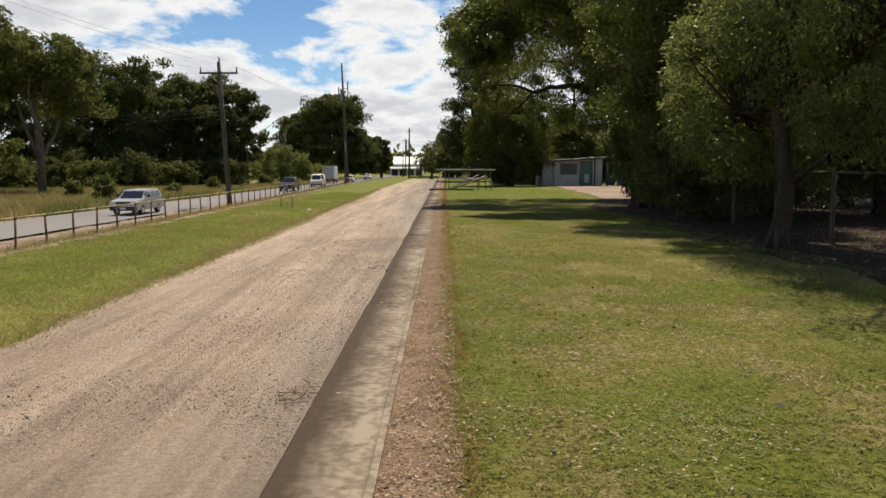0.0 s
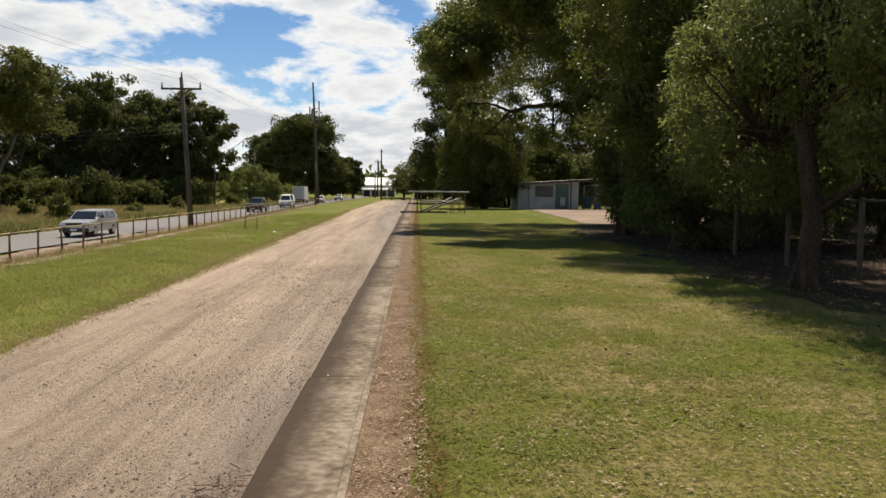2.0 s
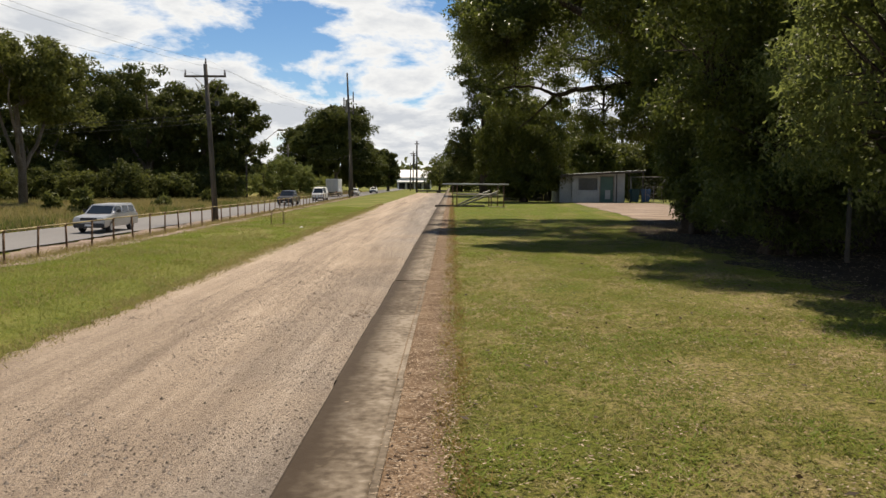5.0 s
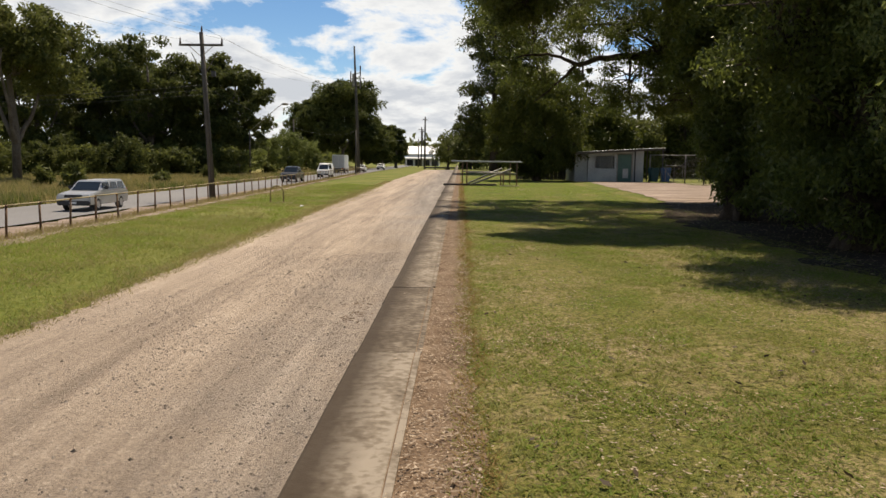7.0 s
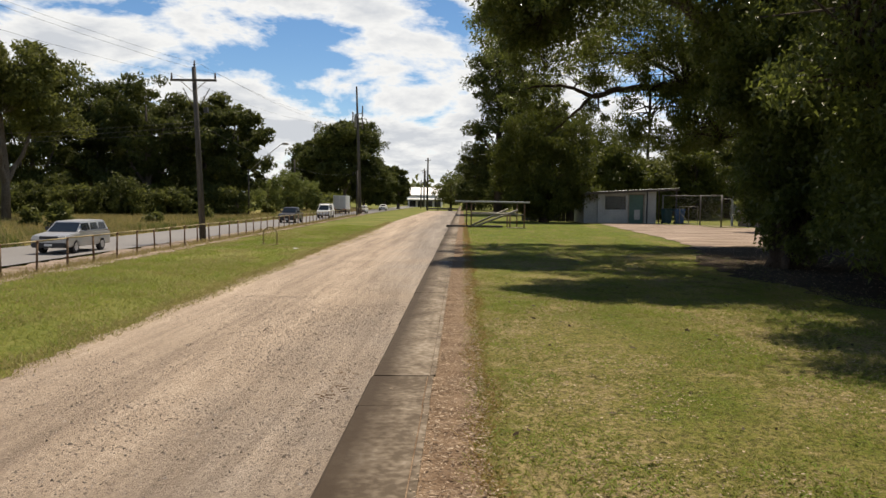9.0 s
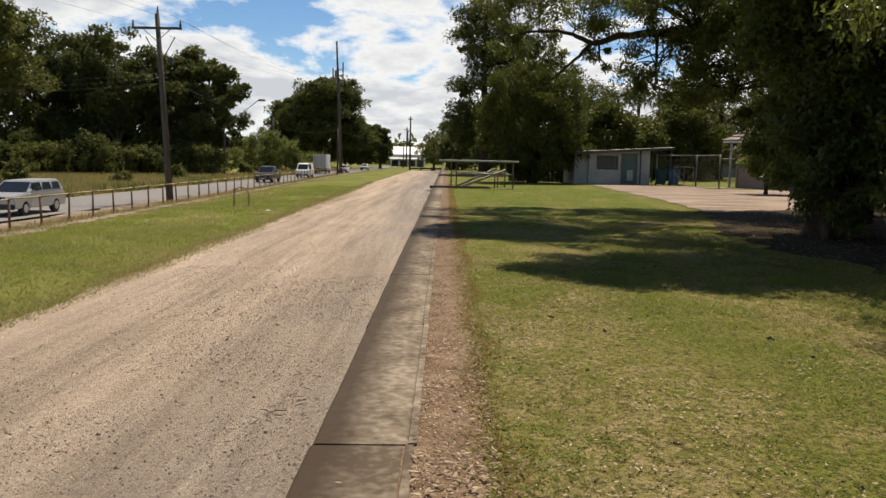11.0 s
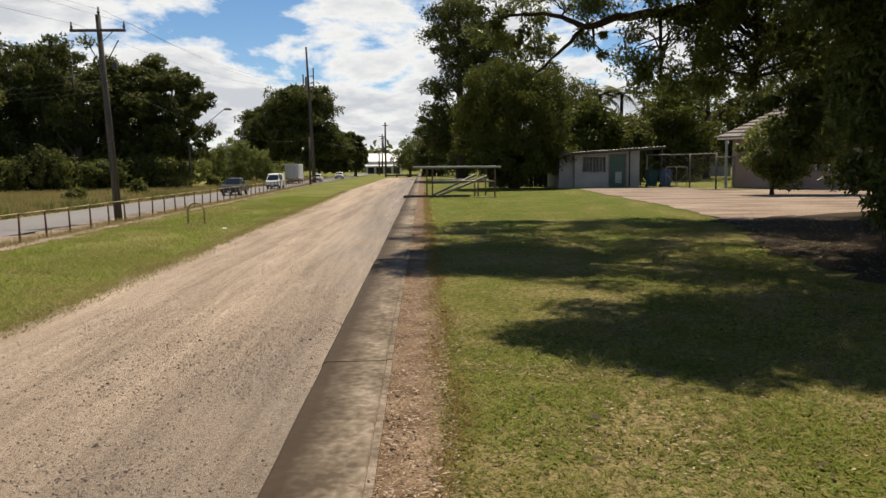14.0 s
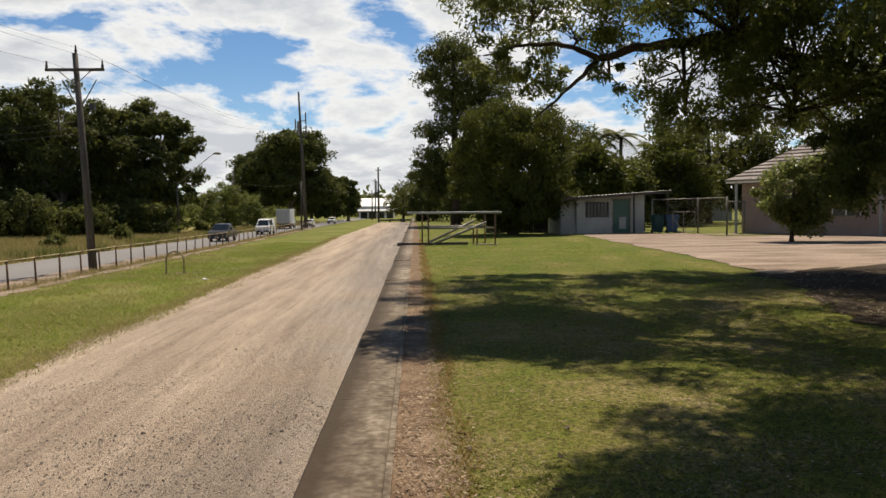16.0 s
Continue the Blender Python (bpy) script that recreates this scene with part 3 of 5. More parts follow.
def tall_pole():
    root = base("power_pole", (-18.75, 161, GL))
    part("pole", Shape().tube([(0, 0, -0.3), (-0.4, 0, 12), (-0.85, 0, 23.7)], [0.34, 0.27, 0.15], 12), TIMBER, root, smooth=True)
    for z, s in ((16.4, 1), (17.5, -1), (18.6, 1)):
        part("bracket", Shape().tube([(-0.6, 0, z), (-0.6 + s * 0.9, 0, z + 0.2)], 0.07, 6), GALV, root)
        part("insulator", Shape().tube([(-0.6 + s * 0.9, 0, z - 0.5), (-0.6 + s * 0.9, 0, z + 1.5)], 0.12, 8), PORCELAIN, root)
    part("transformer", Shape().box((-1.2, -0.3, 16.2), (-0.7, 0.3, 18.6), bevel=0.05), GALV, root, "grey transformer box")
    return tagged(root, "very tall timber pole carrying a grey transformer", "power pole", "poles along the road")


tall_pole()


def plain_pole(x, y, h, r=0.16, arm=0.0, label="plain weathered timber service pole beside the road"):
    root = base("power_pole", (x, y, GL))
    part("pole", Shape().tube([(0, 0, -0.2), (0.05, 0, h)], [r, r * 0.65], 10), TIMBER, root, smooth=True)
    if arm:
        part("crossarm", Shape().box((-arm, -0.08, h - 0.9), (arm, 0.08, h - 0.7)), TIMBER, root)
    return tagged(root, label, "power pole", "poles along the road")


plain_pole(-17.0, 143, 7.5)
plain_pole(-9.4, 235, 14.5, 0.3, 0.7, "dark timber power pole at the far end of the track")
plain_pole(-13.5, 300, 14.0, 0.28, 1.2)
plain_pole(-15.5, 350, 15.0, 0.28, 1.2)
plain_pole(-12.6, 262, 9.0, 0.22, 0.8)
plain_pole(-31.0, 160, 10.0, 0.2)


def street_lamp():
    root = base("street_lamp", (-28.3, 118, GL))
    part("pole", Shape().tube([(0, 0, -0.1), (0, 0, 6.6)], [0.13, 0.09], 10), TIMBER, root, smooth=True)
    part("arm", Shape().tube([(0, 0, 6.3), (2.3, 0, 8.3), (4.3, 0, 9.9), (4.6, 0, 10.0)], [0.05, 0.045, 0.04, 0.04], 8), GALV, root, smooth=True)
    part("lantern", Shape().tube([(4.4, 0, 10.0), (4.7, 0, 10.05), (5.2, 0, 10.02), (5.4, 0, 9.98)], [0.06, 0.16, 0.15, 0.05], 10), GALV, root, "grey street lamp head", True)
    return tagged(root, "street lamp on a long slanting arm", "street lamp")


street_lamp()


def wire(a, b, sag, r=0.012, label="thin overhead power line between poles"):
    pts = [Vector(a).lerp(Vector(b), k / 16) - Vector((0, 0, sag * 4 * (k / 16) * (1 - k / 16))) for k in range(17)]
    return tagged(link("overhead_wire", Shape().tube(pts, r, 5), WIRE, True), label, "wire", "overhead wires")


for dx, z in ((-1.4, 9.0), (1.4, 9.0), (0.0, 9.7)):
    wire((-16.0 + dx, 61, z), (-18.6 + dx * 0.6, 161, z + 7.5), 1.8, 0.007)
    wire((-16.0 + dx, 61, z), (-17.5 + dx, -30, z + 1.0), 2.0, 0.006)
for z in (5.6, 5.9, 6.2):
    wire((-15.9, 61, z), (-62.0, 66, z - 0.3), 0.9, 0.010, "service cable crossing the road")
wire((-15.8, 61, 5.8), (-17.0, 143, 5.9), 1.5, 0.008)
wire((-17.0, 143, 5.9), (-9.4, 235, 8.0), 1.5, 0.012)


# ---- left fence ----
def pipe_fence():
    root = base("pipe_fence")
    ys = [8.6 + 2.36 * i for i in range(66)]
    rr = random.Random(4)
    post = None
    for n, y in enumerate(ys):
        x = fence_x(y)
        if post is None:
            s = Shape().tube([(0, 0, -0.25), (0, 0, 1.10)], 0.042, 8)
            s.tube([(0, 0, -0.02), (0, 0, 0.07)], [0.1, 0.06], 8)
            s.tube([(-0.05, 0, 1.11), (0.05, 0, 1.11)], 0.05, 8)
            post = part("post", s, RUST, root, smooth=True)
            ob = post
        else:
            ob = new("post", post.data)
            ob.parent = root
        ob.matrix_basis = pose(x, y, GL + 0.05, rr.uniform(-2, 2), rr.uniform(-2, 2), rr.uniform(0, 90))
        if n:
            y0 = ys[n - 1]
            part("rail", Shape().tube([(fence_x(y0), y0, GL + 1.17 + rr.uniform(-0.01, 0.01)), (x, y, GL + 1.17 + rr.uniform(-0.01, 0.01))], 0.03, 7), RAIL, root, "faded yellow top rail", True)
    return tagged(root, "low rusted pipe fence with a faded yellow top rail", "fence")


pipe_fence()


def hoop():
    root = base("bike_hoop", (-10.95, 58.2, GL + 0.08))
    pts = [(-0.41, 0, -0.1), (-0.41, 0, 0.62)] + [(-0.41 * math.cos(a), 0, 0.62 + 0.41 * math.sin(a)) for a in np.linspace(0.2, math.pi - 0.2, 9)] + [(0.41, 0, 0.62), (0.41, 0, -0.1)]
    part("bar", Shape().tube(pts, 0.038, 9), RAIL, root, smooth=True)
    for x in (-0.41, 0.41):
        part("foot", Shape().tube([(x, 0, -0.05), (x, 0, 0.04)], [0.15, 0.1], 8), RUST, root, "rusty base collar")
    return tagged(root, "rounded rusty yellow pipe hoop set in the grass", "hoop rail")


hoop()


def bare_patch():
    s = Shape()
    s.add([(1.15 * math.cos(a) * (1 + 0.2 * math.sin(3 * a)), 0.8 * math.sin(a) * (1 + 0.2 * math.cos(4 * a)), 0) for a in np.linspace(0, 2 * math.pi, 25)[:-1]], [tuple(range(24))])
    ob = link("bare_patch", s, DIRT)
    ob.matrix_basis = pose(-10.95, 58.2, GL + 0.070)
    return tagged(ob, "bare worn dirt under the pipe hoop", "dirt", kind="structure")


bare_patch()


# ---- barrier frame on the platform ----
def barrier():
    root = base("pipe_barrier", (0, 0, 0))
    yf, yb = 54.95, 57.05
    for x, y, h in ((0.95, yf, 1.40), (0.70, yb, 1.40), (3.86, yf, 1.38), (3.60, yb, 1.38)):
        part("post", Shape().tube([(x, y, -0.1), (x, y, h)], 0.036, 9), RUST, root, smooth=True)
    for x, y in ((2.98, yf + 0.9), (3.1, yf + 0.3)):
        part("short_leg", Shape().tube([(x, y, -0.05), (x, y, 0.72)], 0.036, 8), RUST, root, smooth=True)
    part("top_rail", Shape().tube([(0.05, yf, 1.42), (4.15, yf, 1.40)], 0.05, 9), FIBRO, root, "pale top rail", True)
    part("top_rail", Shape().tube([(0.1, yb, 1.42), (3.9, yb, 1.40)], 0.042, 9), FIBRO, root, "pale top rail", True)
    part("end_rail", Shape().tube([(0.95, yf, 1.40), (0.70, yb, 1.40)], 0.036, 8), GALV, root, smooth=True)
    part("end_rail", Shape().tube([(3.86, yf, 1.38), (3.60, yb, 1.38)], 0.036, 8), GALV, root, smooth=True)
    part("middle_rail", Shape().tube([(0.95, yf, 0.77), (3.86, yf, 0.74)], 0.034, 8), GALV, root, smooth=True)
    part("middle_rail", Shape().tube([(0.70, yb, 0.80), (3.60, yb, 0.78)], 0.034, 8), GALV, root, smooth=True)
    part("brace", Shape().tube([(1.15, yf + 0.05, 0.05), (3.5, yf + 0.05, 0.98)], 0.055, 8), GALV, root, "slanting brace pipe", True)
    part("brace", Shape().tube([(1.0, yb - 0.05, 0.05), (3.1, yb - 0.05, 1.02)], 0.055, 8), GALV, root, "slanting brace pipe", True)
    part("sleeper", Shape().box((-0.42, yf + 0.25, -0.02), (2.7, yf + 0.5, 0.11), bevel=0.02), TIMBER, root, "dark timber sleeper lying across the coping")
    part("footing", Shape().box((2.9, yf - 0.2, -0.05), (4.0, yf + 0.25, 0.03), bevel=0.01), CONCRETE, root, "concrete footing pad")
    return tagged(root, "grey galvanised pipe barrier frame standing on the platform", "barrier")


barrier()


# ---- trees on the platform side ----
tree("broadleaf_tree", "large spreading broad-leaved tree shading the lawn", (6.8, 14.2, 0),
     [(0, 0, -0.2, 0.19), (0.12, 0, 1.2, 0.15), (0.0, 0.2, 2.6, 0.135), (0.25, 0.1, 6.0, 0.1)],
     [((0.6, 0, 5.0), (1.9, 3.6, 2.4), 70, 0.7, 330), ((1.4, -1.6, 3.0), (2.2, 2.6, 1.4), 46, 0.55, 290), ((0.3, 3.0, 3.0), (1.7, 2.4, 1.9), 50, 0.55, 290),
      ((-0.4, 1.4, 3.4), (1.2, 2.4, 1.6), 30, 0.5, 280), ((2.8, 1.5, 5.5), (3.0, 3.5, 2.6), 44, 0.8, 260), ((0.6, 0.3, 8.6), (2.4, 3.6, 2.0), 30, 0.8, 200),
      ((1.6, 4.4, 2.3), (1.8, 1.8, 1.2), 46, 0.55, 280), ((0.5, -4.2, 5.2), (2.2, 2.4, 2.0), 44, 0.7, 260)],
     (0.115, 0.048), LEAF_BRIGHT, BARK, seed=3, droop=0.7, fine=1.4)
tree("broadleaf_tree", "large broad-leaved tree with low dark foliage", (7.8, 22.7, 0),
     [(0, 0, -0.2, 0.36), (0.0, 0.1, 1.6, 0.28), (0.2, 0, 3.5, 0.24), (0.3, 0.1, 7.5, 0.16)],
     [((0.7, 0.4, 6.0), (2.4, 3.4, 3.0), 92, 0.8, 190), ((0.5, 0.3, 2.6), (2.3, 2.8, 1.6), 90, 0.6, 190), ((-1.4, 1.0, 4.2), (1.6, 2.6, 1.7), 50, 0.6, 180), ((-1.7, -0.6, 6.4), (1.7, 2.2, 1.4), 54, 0.65, 180),
      ((2.8, 1.5, 4.8), (2.8, 3.0, 3.0), 70, 0.8, 180), ((1.3, 1.6, 9.3), (2.5, 3.0, 2.0), 50, 0.8, 190), ((3.2, 0.2, 1.9), (2.4, 2.4, 1.4), 64, 0.6, 180),
      ((0.4, 2.4, 1.7), (1.7, 1.6, 1.1), 40, 0.5, 150), ((0.2, -0.3, 1.3), (1.9, 1.8, 1.0), 80, 0.5, 130)],
     (0.145, 0.062), LEAF_CAMPHOR, BARK, seed=5, droop=0.7, fine=1.5)
tree("broadleaf_tree", "old broad-leaved tree reaching over the platform lawn", (8.1, 29.8, 0),
     [(0, 0, -0.2, 0.40), (-0.1, 0.1, 1.6, 0.33), (-0.2, 0.4, 3.6, 0.29), (-0.4, 1.0, 7.0, 0.22), (-0.4, 1.4, 10, 0.14)],
     [((-2.7, 5.0, 8.8), (3.0, 3.2, 1.4), 58, 0.8, 165), ((0.9, 2.0, 9.4), (3.7, 4.6, 2.5), 62, 0.95, 160), ((0.8, 0.6, 5.0), (2.2, 2.6, 2.4), 60, 0.7, 190),
      ((1.3, -0.6, 2.6), (1.9, 2.0, 1.5), 66, 0.6, 190), ((-1.6, -0.6, 7.4), (2.4, 2.6, 1.6), 56, 0.68, 180), ((3.4, 3.0, 6.0), (3.0, 3.0, 3.2), 62, 0.8, 180),
      ((-5.2, 5.6, 8.2), (1.6, 2.5, 1.2), 56, 0.6, 180), ((-5.6, 4.2, 7.0), (1.8, 2.4, 1.2), 50, 0.62, 180), ((-6.6, 4.6, 7.4), (0.9, 1.4, 0.7), 20, 0.42, 170), ((-3.3, -0.7, 8.2), (2.4, 1.9, 1.0), 84, 0.62, 180), ((0.1, 0.2, 2.9), (1.2, 1.4, 2.4), 84, 0.5, 170), ((2.6, 1.4, 2.4), (1.8, 2.2, 1.5), 56, 0.6, 170), ((0.3, -0.4, 1.3), (1.2, 1.2, 1.0), 40, 0.42, 130), ((-0.8, -0.2, 4.8), (1.5, 1.6, 1.6), 60, 0.55, 180)],
     (0.17, 0.078), LEAF_CAMPHOR, BARK, [([(-0.3, 0.6, 4.6), (-2.0, 2.2, 6.6), (-4.0, 4.4, 8.0), (-5.6, 5.2, 8.6)], 0.22, 0.05)], seed=8, droop=0.6, fine=1.45)
tree("broadleaf_tree", "broad-leaved tree with a long bare bough and drooping twigs", (13.6, 39.4, 0),
     [(0, 0, -0.2, 0.42), (-0.1, 0, 1.7, 0.36), (-0.4, 0.1, 3.6, 0.32), (-1.2, 0, 7.0, 0.24), (-1.6, 0, 10, 0.14)],
     [((-3.0, 0.0, 9.0), (5.0, 4.6, 2.7), 124, 0.95, 160), ((-6.4, 1.2, 7.6), (3.2, 3.0, 1.3), 44, 0.7, 160), ((-3.8, 0.2, 5.4), (2.0, 2.4, 1.6), 32, 0.65, 170),
      ((-4.4, -0.8, 4.3), (2.4, 2.2, 1.2), 28, 0.55, 170), ((-1.2, -1.4, 4.2), (2.4, 2.4, 1.7), 50, 0.6, 170), ((-2.2, -2.0, 6.4), (3.2, 2.4, 1.8), 90, 0.7, 160),
      ((-10.4, -0.8, 7.3), (2.3, 2.2, 1.5), 44, 0.6, 160), ((-6.5, 0.5, 4.5), (1.3, 1.6, 1.3), 20, 0.5, 150), ((-11.2, 1.3, 7.2), (1.6, 1.6, 0.8), 15, 0.45, 120),
      ((-8.9, 1.4, 6.3), (1.8, 1.6, 0.7), 15, 0.45, 120), ((-9.8, 1.6, 5.2), (0.9, 0.8, 0.8), 12, 0.3, 90), ((-8.2, 1.2, 5.0), (0.5, 0.5, 0.5), 5, 0.22, 70), ((-11.0, 1.6, 5.3), (0.9, 0.9, 0.9), 14, 0.32, 100),
      ((-4.0, -2.8, 2.5), (0.9, 0.9, 1.0), 14, 0.4, 160), ((-2.6, -2.6, 2.9), (1.8, 1.2, 1.2), 18, 0.5, 170), ((0.4, 0.0, 5.6), (2.8, 3.4, 2.6), 40, 0.8, 150), ((-5.4, 0.0, 6.4), (2.0, 1.8, 1.2), 30, 0.6, 170)],
     (0.15, 0.065), LEAF_CAMPHOR, BARK,
     [([(-0.4, 0.1, 3.8), (-3.2, 0.4, 5.0), (-5.0, 0.7, 5.6), (-6.4, 0.95, 5.65), (-7.6, 1.1, 5.6), (-8.5, 1.25, 5.35), (-9.1, 1.35, 5.65), (-10.2, 1.5, 5.75), (-11.4, 1.6, 5.5)], 0.21, 0.02), ([(-8.5, 1.25, 5.35), (-8.85, 1.3, 4.93), (-9.55, 1.4, 4.3), (-10.1, 1.5, 3.9)], 0.075, 0.015),
      ([(-5.0, 0.7, 5.55), (-5.8, 0.9, 6.3), (-7.2, 1.1, 6.9), (-8.8, 1.2, 7.0)], 0.09, 0.03), ([(-0.1, 0, 2.2), (-2.4, -1.8, 2.8), (-3.6, -2.6, 2.4), (-4.2, -2.9, 1.4)], 0.1, 0.02)], seed=11, droop=0.6, fine=1.3)
for k, (x, y, h) in enumerate(((13.6, 20.5, 7.0), (11.2, 24.8, 7.0), (11.9, 28.0, 7.5), (14.6, 25.0, 8.0), (13.6, 34.2, 7.5), (16.5, 31.0, 8.0))):
    tree("shade_tree", "dense dark tree with foliage almost to the ground", (x, y, 0), [(0, 0, -0.2, 0.24), (0, 0.1, 2.0, 0.2), (0.1, 0, 5.0, 0.1)],
         [((0, 0, h * 0.62), (2.4, 2.4, h * 0.32), 60, 0.75, 130), ((0, 0, 1.9), (2.3, 2.3, 1.4), 56, 0.65, 130)], (0.2, 0.085), LEAF_CAMPHOR, BARK, seed=70 + k, droop=0.6, group="trees behind the wire fence")
for k, (x, y, h) in enumerate(((18.6, 37.5, 9), (22.0, 41.5, 9.5), (19.5, 32.0, 9), (24.0, 36.0, 9))):
    tree("shade_tree", "tall leafy tree with a clear trunk", (x, y, 0), [(0, 0, -0.2, 0.28), (0.1, 0.1, 2.4, 0.22), (0.1, 0, 6.0, 0.12)],
         [((0, 0, h * 0.66), (3.0, 3.0, h * 0.3), 60, 0.9, 80)], (0.26, 0.11), LEAF_CAMPHOR, BARK, seed=80 + k, droop=0.6, group="trees behind the wire fence", fine=1.2)
tree("yard_shrub", "leafy light green shrub standing in the gravel yard", (16.3, 53.5, 0), [(0, 0, -0.1, 0.09), (0.05, 0, 1.2, 0.07), (0.1, 0, 2.6, 0.04)],
     [((0, 0, 2.1), (1.5, 1.2, 1.3), 52, 0.42, 150), ((0.5, 0, 0.95), (0.9, 0.9, 0.7), 20, 0.4, 130), ((1.7, 0.1, 2.9), (1.5, 1.2, 1.3), 44, 0.42, 150), ((3.1, 0.2, 3.3), (1.3, 1.1, 1.5), 36, 0.4, 150), ((2.6, 0, 1.8), (1.2, 1.0, 0.7), 16, 0.35, 120)], (0.17, 0.08), LEAF_BRIGHT, BARK, category="shrub", seed=90, droop=0.4, fine=1.2)
# added dark shrubs that fill in for the deep shade under the trees beyond
for k, (x, y) in enumerate(((2.2, 128), (6.2, 121), (9.8, 112), (13.0, 104), (12.6, 94))):
    tree("shade_shrub", "dense dark shrub added in place of shade under the far trees", (x, y, 0), [(0, 0, -0.1, 0.14), (0, 0, 2.0, 0.1), (0, 0, 4.0, 0.05)],
         [((0, 0, 2.6), (3.0, 2.2, 2.5), 60, 0.9, 70)], (0.42, 0.2), LEAF_DARK, BARK, category="shrub", seed=92 + k, group="boundary hedge")
tree("bushy_tree", "dense rounded bushy tree with foliage to the ground", (6.3, 68.5, 0),
     [(0, 0, -0.2, 0.3), (0, 0, 2, 0.24), (0, 0, 5, 0.14)],
     [((-0.2, 0, 3.6), (3.6, 3.4, 3.2), 150, 0.75, 150), ((-0.6, 0, 6.4), (2.6, 2.6, 1.9), 60, 0.7, 150), ((0.6, 0, 1.9), (3.1, 3.0, 1.5), 60, 0.7, 130), ((1.6, 0.2, 5.6), (2.0, 2.2, 1.8), 36, 0.6, 140)],
     (0.24, 0.1), LEAF_BUSH, BARK, seed=14, droop=1.2, fine=1.4)
tree("tall_dark_tree", "tall dark tree with a ragged feathery outline", (4.2, 96, 0),
     [(0, 0, -0.2, 0.5), (0.1, 0, 4, 0.4), (0, 0, 10, 0.25), (0, 0, 17.5, 0.1)],
     [((0.2, 0, 8), (4.0, 4.0, 3.4), 80, 1.0, 110), ((0.0, 0, 14.2), (3.4, 3.6, 3.8), 90, 1.0, 110), ((-2.0, 0, 4.6), (2.2, 2.6, 2.0), 40, 0.8, 90), ((3.0, 0, 5.0), (3.0, 3.0, 2.6), 40, 0.9, 90), ((3.8, 0, 11.5), (2.4, 2.4, 3.0), 40, 0.9, 100)],
     (0.36, 0.14), LEAF_DARK, BARK, seed=15, fine=1.4)
tree("tall_dark_tree", "dark spreading tree behind the bushy one", (10.5, 84, 0),
     [(0, 0, -0.2, 0.45), (0.1, 0, 3, 0.35), (0, 0, 8, 0.2)],
     [((0, 0, 6.2), (4.2, 4, 3.6), 80, 0.9, 100), ((3.5, 2, 4.2), (3.4, 3, 2.6), 50, 0.9, 90)], (0.34, 0.14), LEAF_BUSH, BARK, seed=16, fine=1.3)
for k, (x, y, h, w) in enumerate(((-2.6, 222, 10, 5.0), (3.5, 190, 11, 6.0), (7.0, 140, 12, 5.5), (12.0, 170, 13, 7.0), (5.0, 250, 12, 7.0))):
    tree("far_tree", "dark leafy tree at the far end of the platform", (x, y, GL if x < 0 else 0), [(0, 0, -0.2, 0.35), (0, 0, h * 0.5, 0.22), (0, 0, h * 0.8, 0.1)],
         [((0, 0, h * 0.55), (w, w, h * 0.42), 70, 1.2, 70)], (0.5, 0.22), LEAF_GUM if k == 0 else LEAF_DARK, BARK, seed=40 + k)
for k, (x, y, h, w) in enumerate(((27, 92, 11, 6), (36, 84, 12, 7), (31, 108, 10, 5), (13.2, 77, 6.0, 2.2), (16.6, 82, 5.2, 2.4), (21.5, 84, 7.5, 3.0), (26.5, 99, 9.0, 3.6), (31, 90, 8, 3.6), (44, 70, 12, 7), (33, 60, 10, 4.5), (36, 40, 11, 6), (30, 24, 9, 5), (26, 8, 9, 5))):
    tree("garden_tree", "leafy garden tree behind the house yards", (x, y, 0), [(0, 0, -0.2, 0.3), (0, 0, h * 0.5, 0.2), (0, 0, h * 0.8, 0.1)],
         [((0, 0, h * 0.6), (w, w, h * 0.4), 60, 1.0, 90), ((0, 0, h * 0.22), (w * 0.85, w * 0.85, h * 0.2), 30, 0.9, 80)], (0.4, 0.18), LEAF_BUSH if k % 2 else LEAF_GUM, BARK, seed=60 + k, fine=1.25)


def palm(x, y, h, seed):
    rr = random.Random(seed)
    root = base("palm_tree", (x, y, 0))
    part("trunk", Shape().tube([(0, 0, -0.2), (0.1, 0, h * 0.5), (0.15, 0, h)], [0.2, 0.16, 0.15], 10), TIMBER, root, smooth=True)
    tris = []
    for k in range(30):
        a, up, ln = rr.uniform(0, 6.28), rr.uniform(-0.5, 1.1), rr.uniform(1.9, 2.7)
        d = Vector((math.cos(a), math.sin(a), 0))
        s = Vector((-d.y, d.x, 0))
        for i in range(26):
            q = (i + 1) / 26
            p = Vector((0.15, 0, h)) + d * ln * q * math.cos(up * 0.6) + Vector((0, 0, up * ln * q * 0.8 - 1.5 * q * q))
            w = 0.6 * math.sin(math.pi * min(1, q * 0.9 + 0.1))
            for sg in (-1, 1):
                tip = p + s * sg * w + d * 0.25 - Vector((0, 0, 0.35 * w))
                tris += [p - d * 0.05, p + d * 0.06, tip]
    fr = quads("fronds", np.array([tuple(t) for t in tris]), LEAF_GUM, 3)
    fr.parent = root
    return tagged(root, "tall feathery palm behind the shed", "palm", "palms behind the shed")


for k, (x, y, h) in enumerate(((16.4, 90, 7.6), (18.6, 91, 7.8), (20.4, 86, 6.2), (24, 90, 6.6))):
    palm(x, y, h, k)


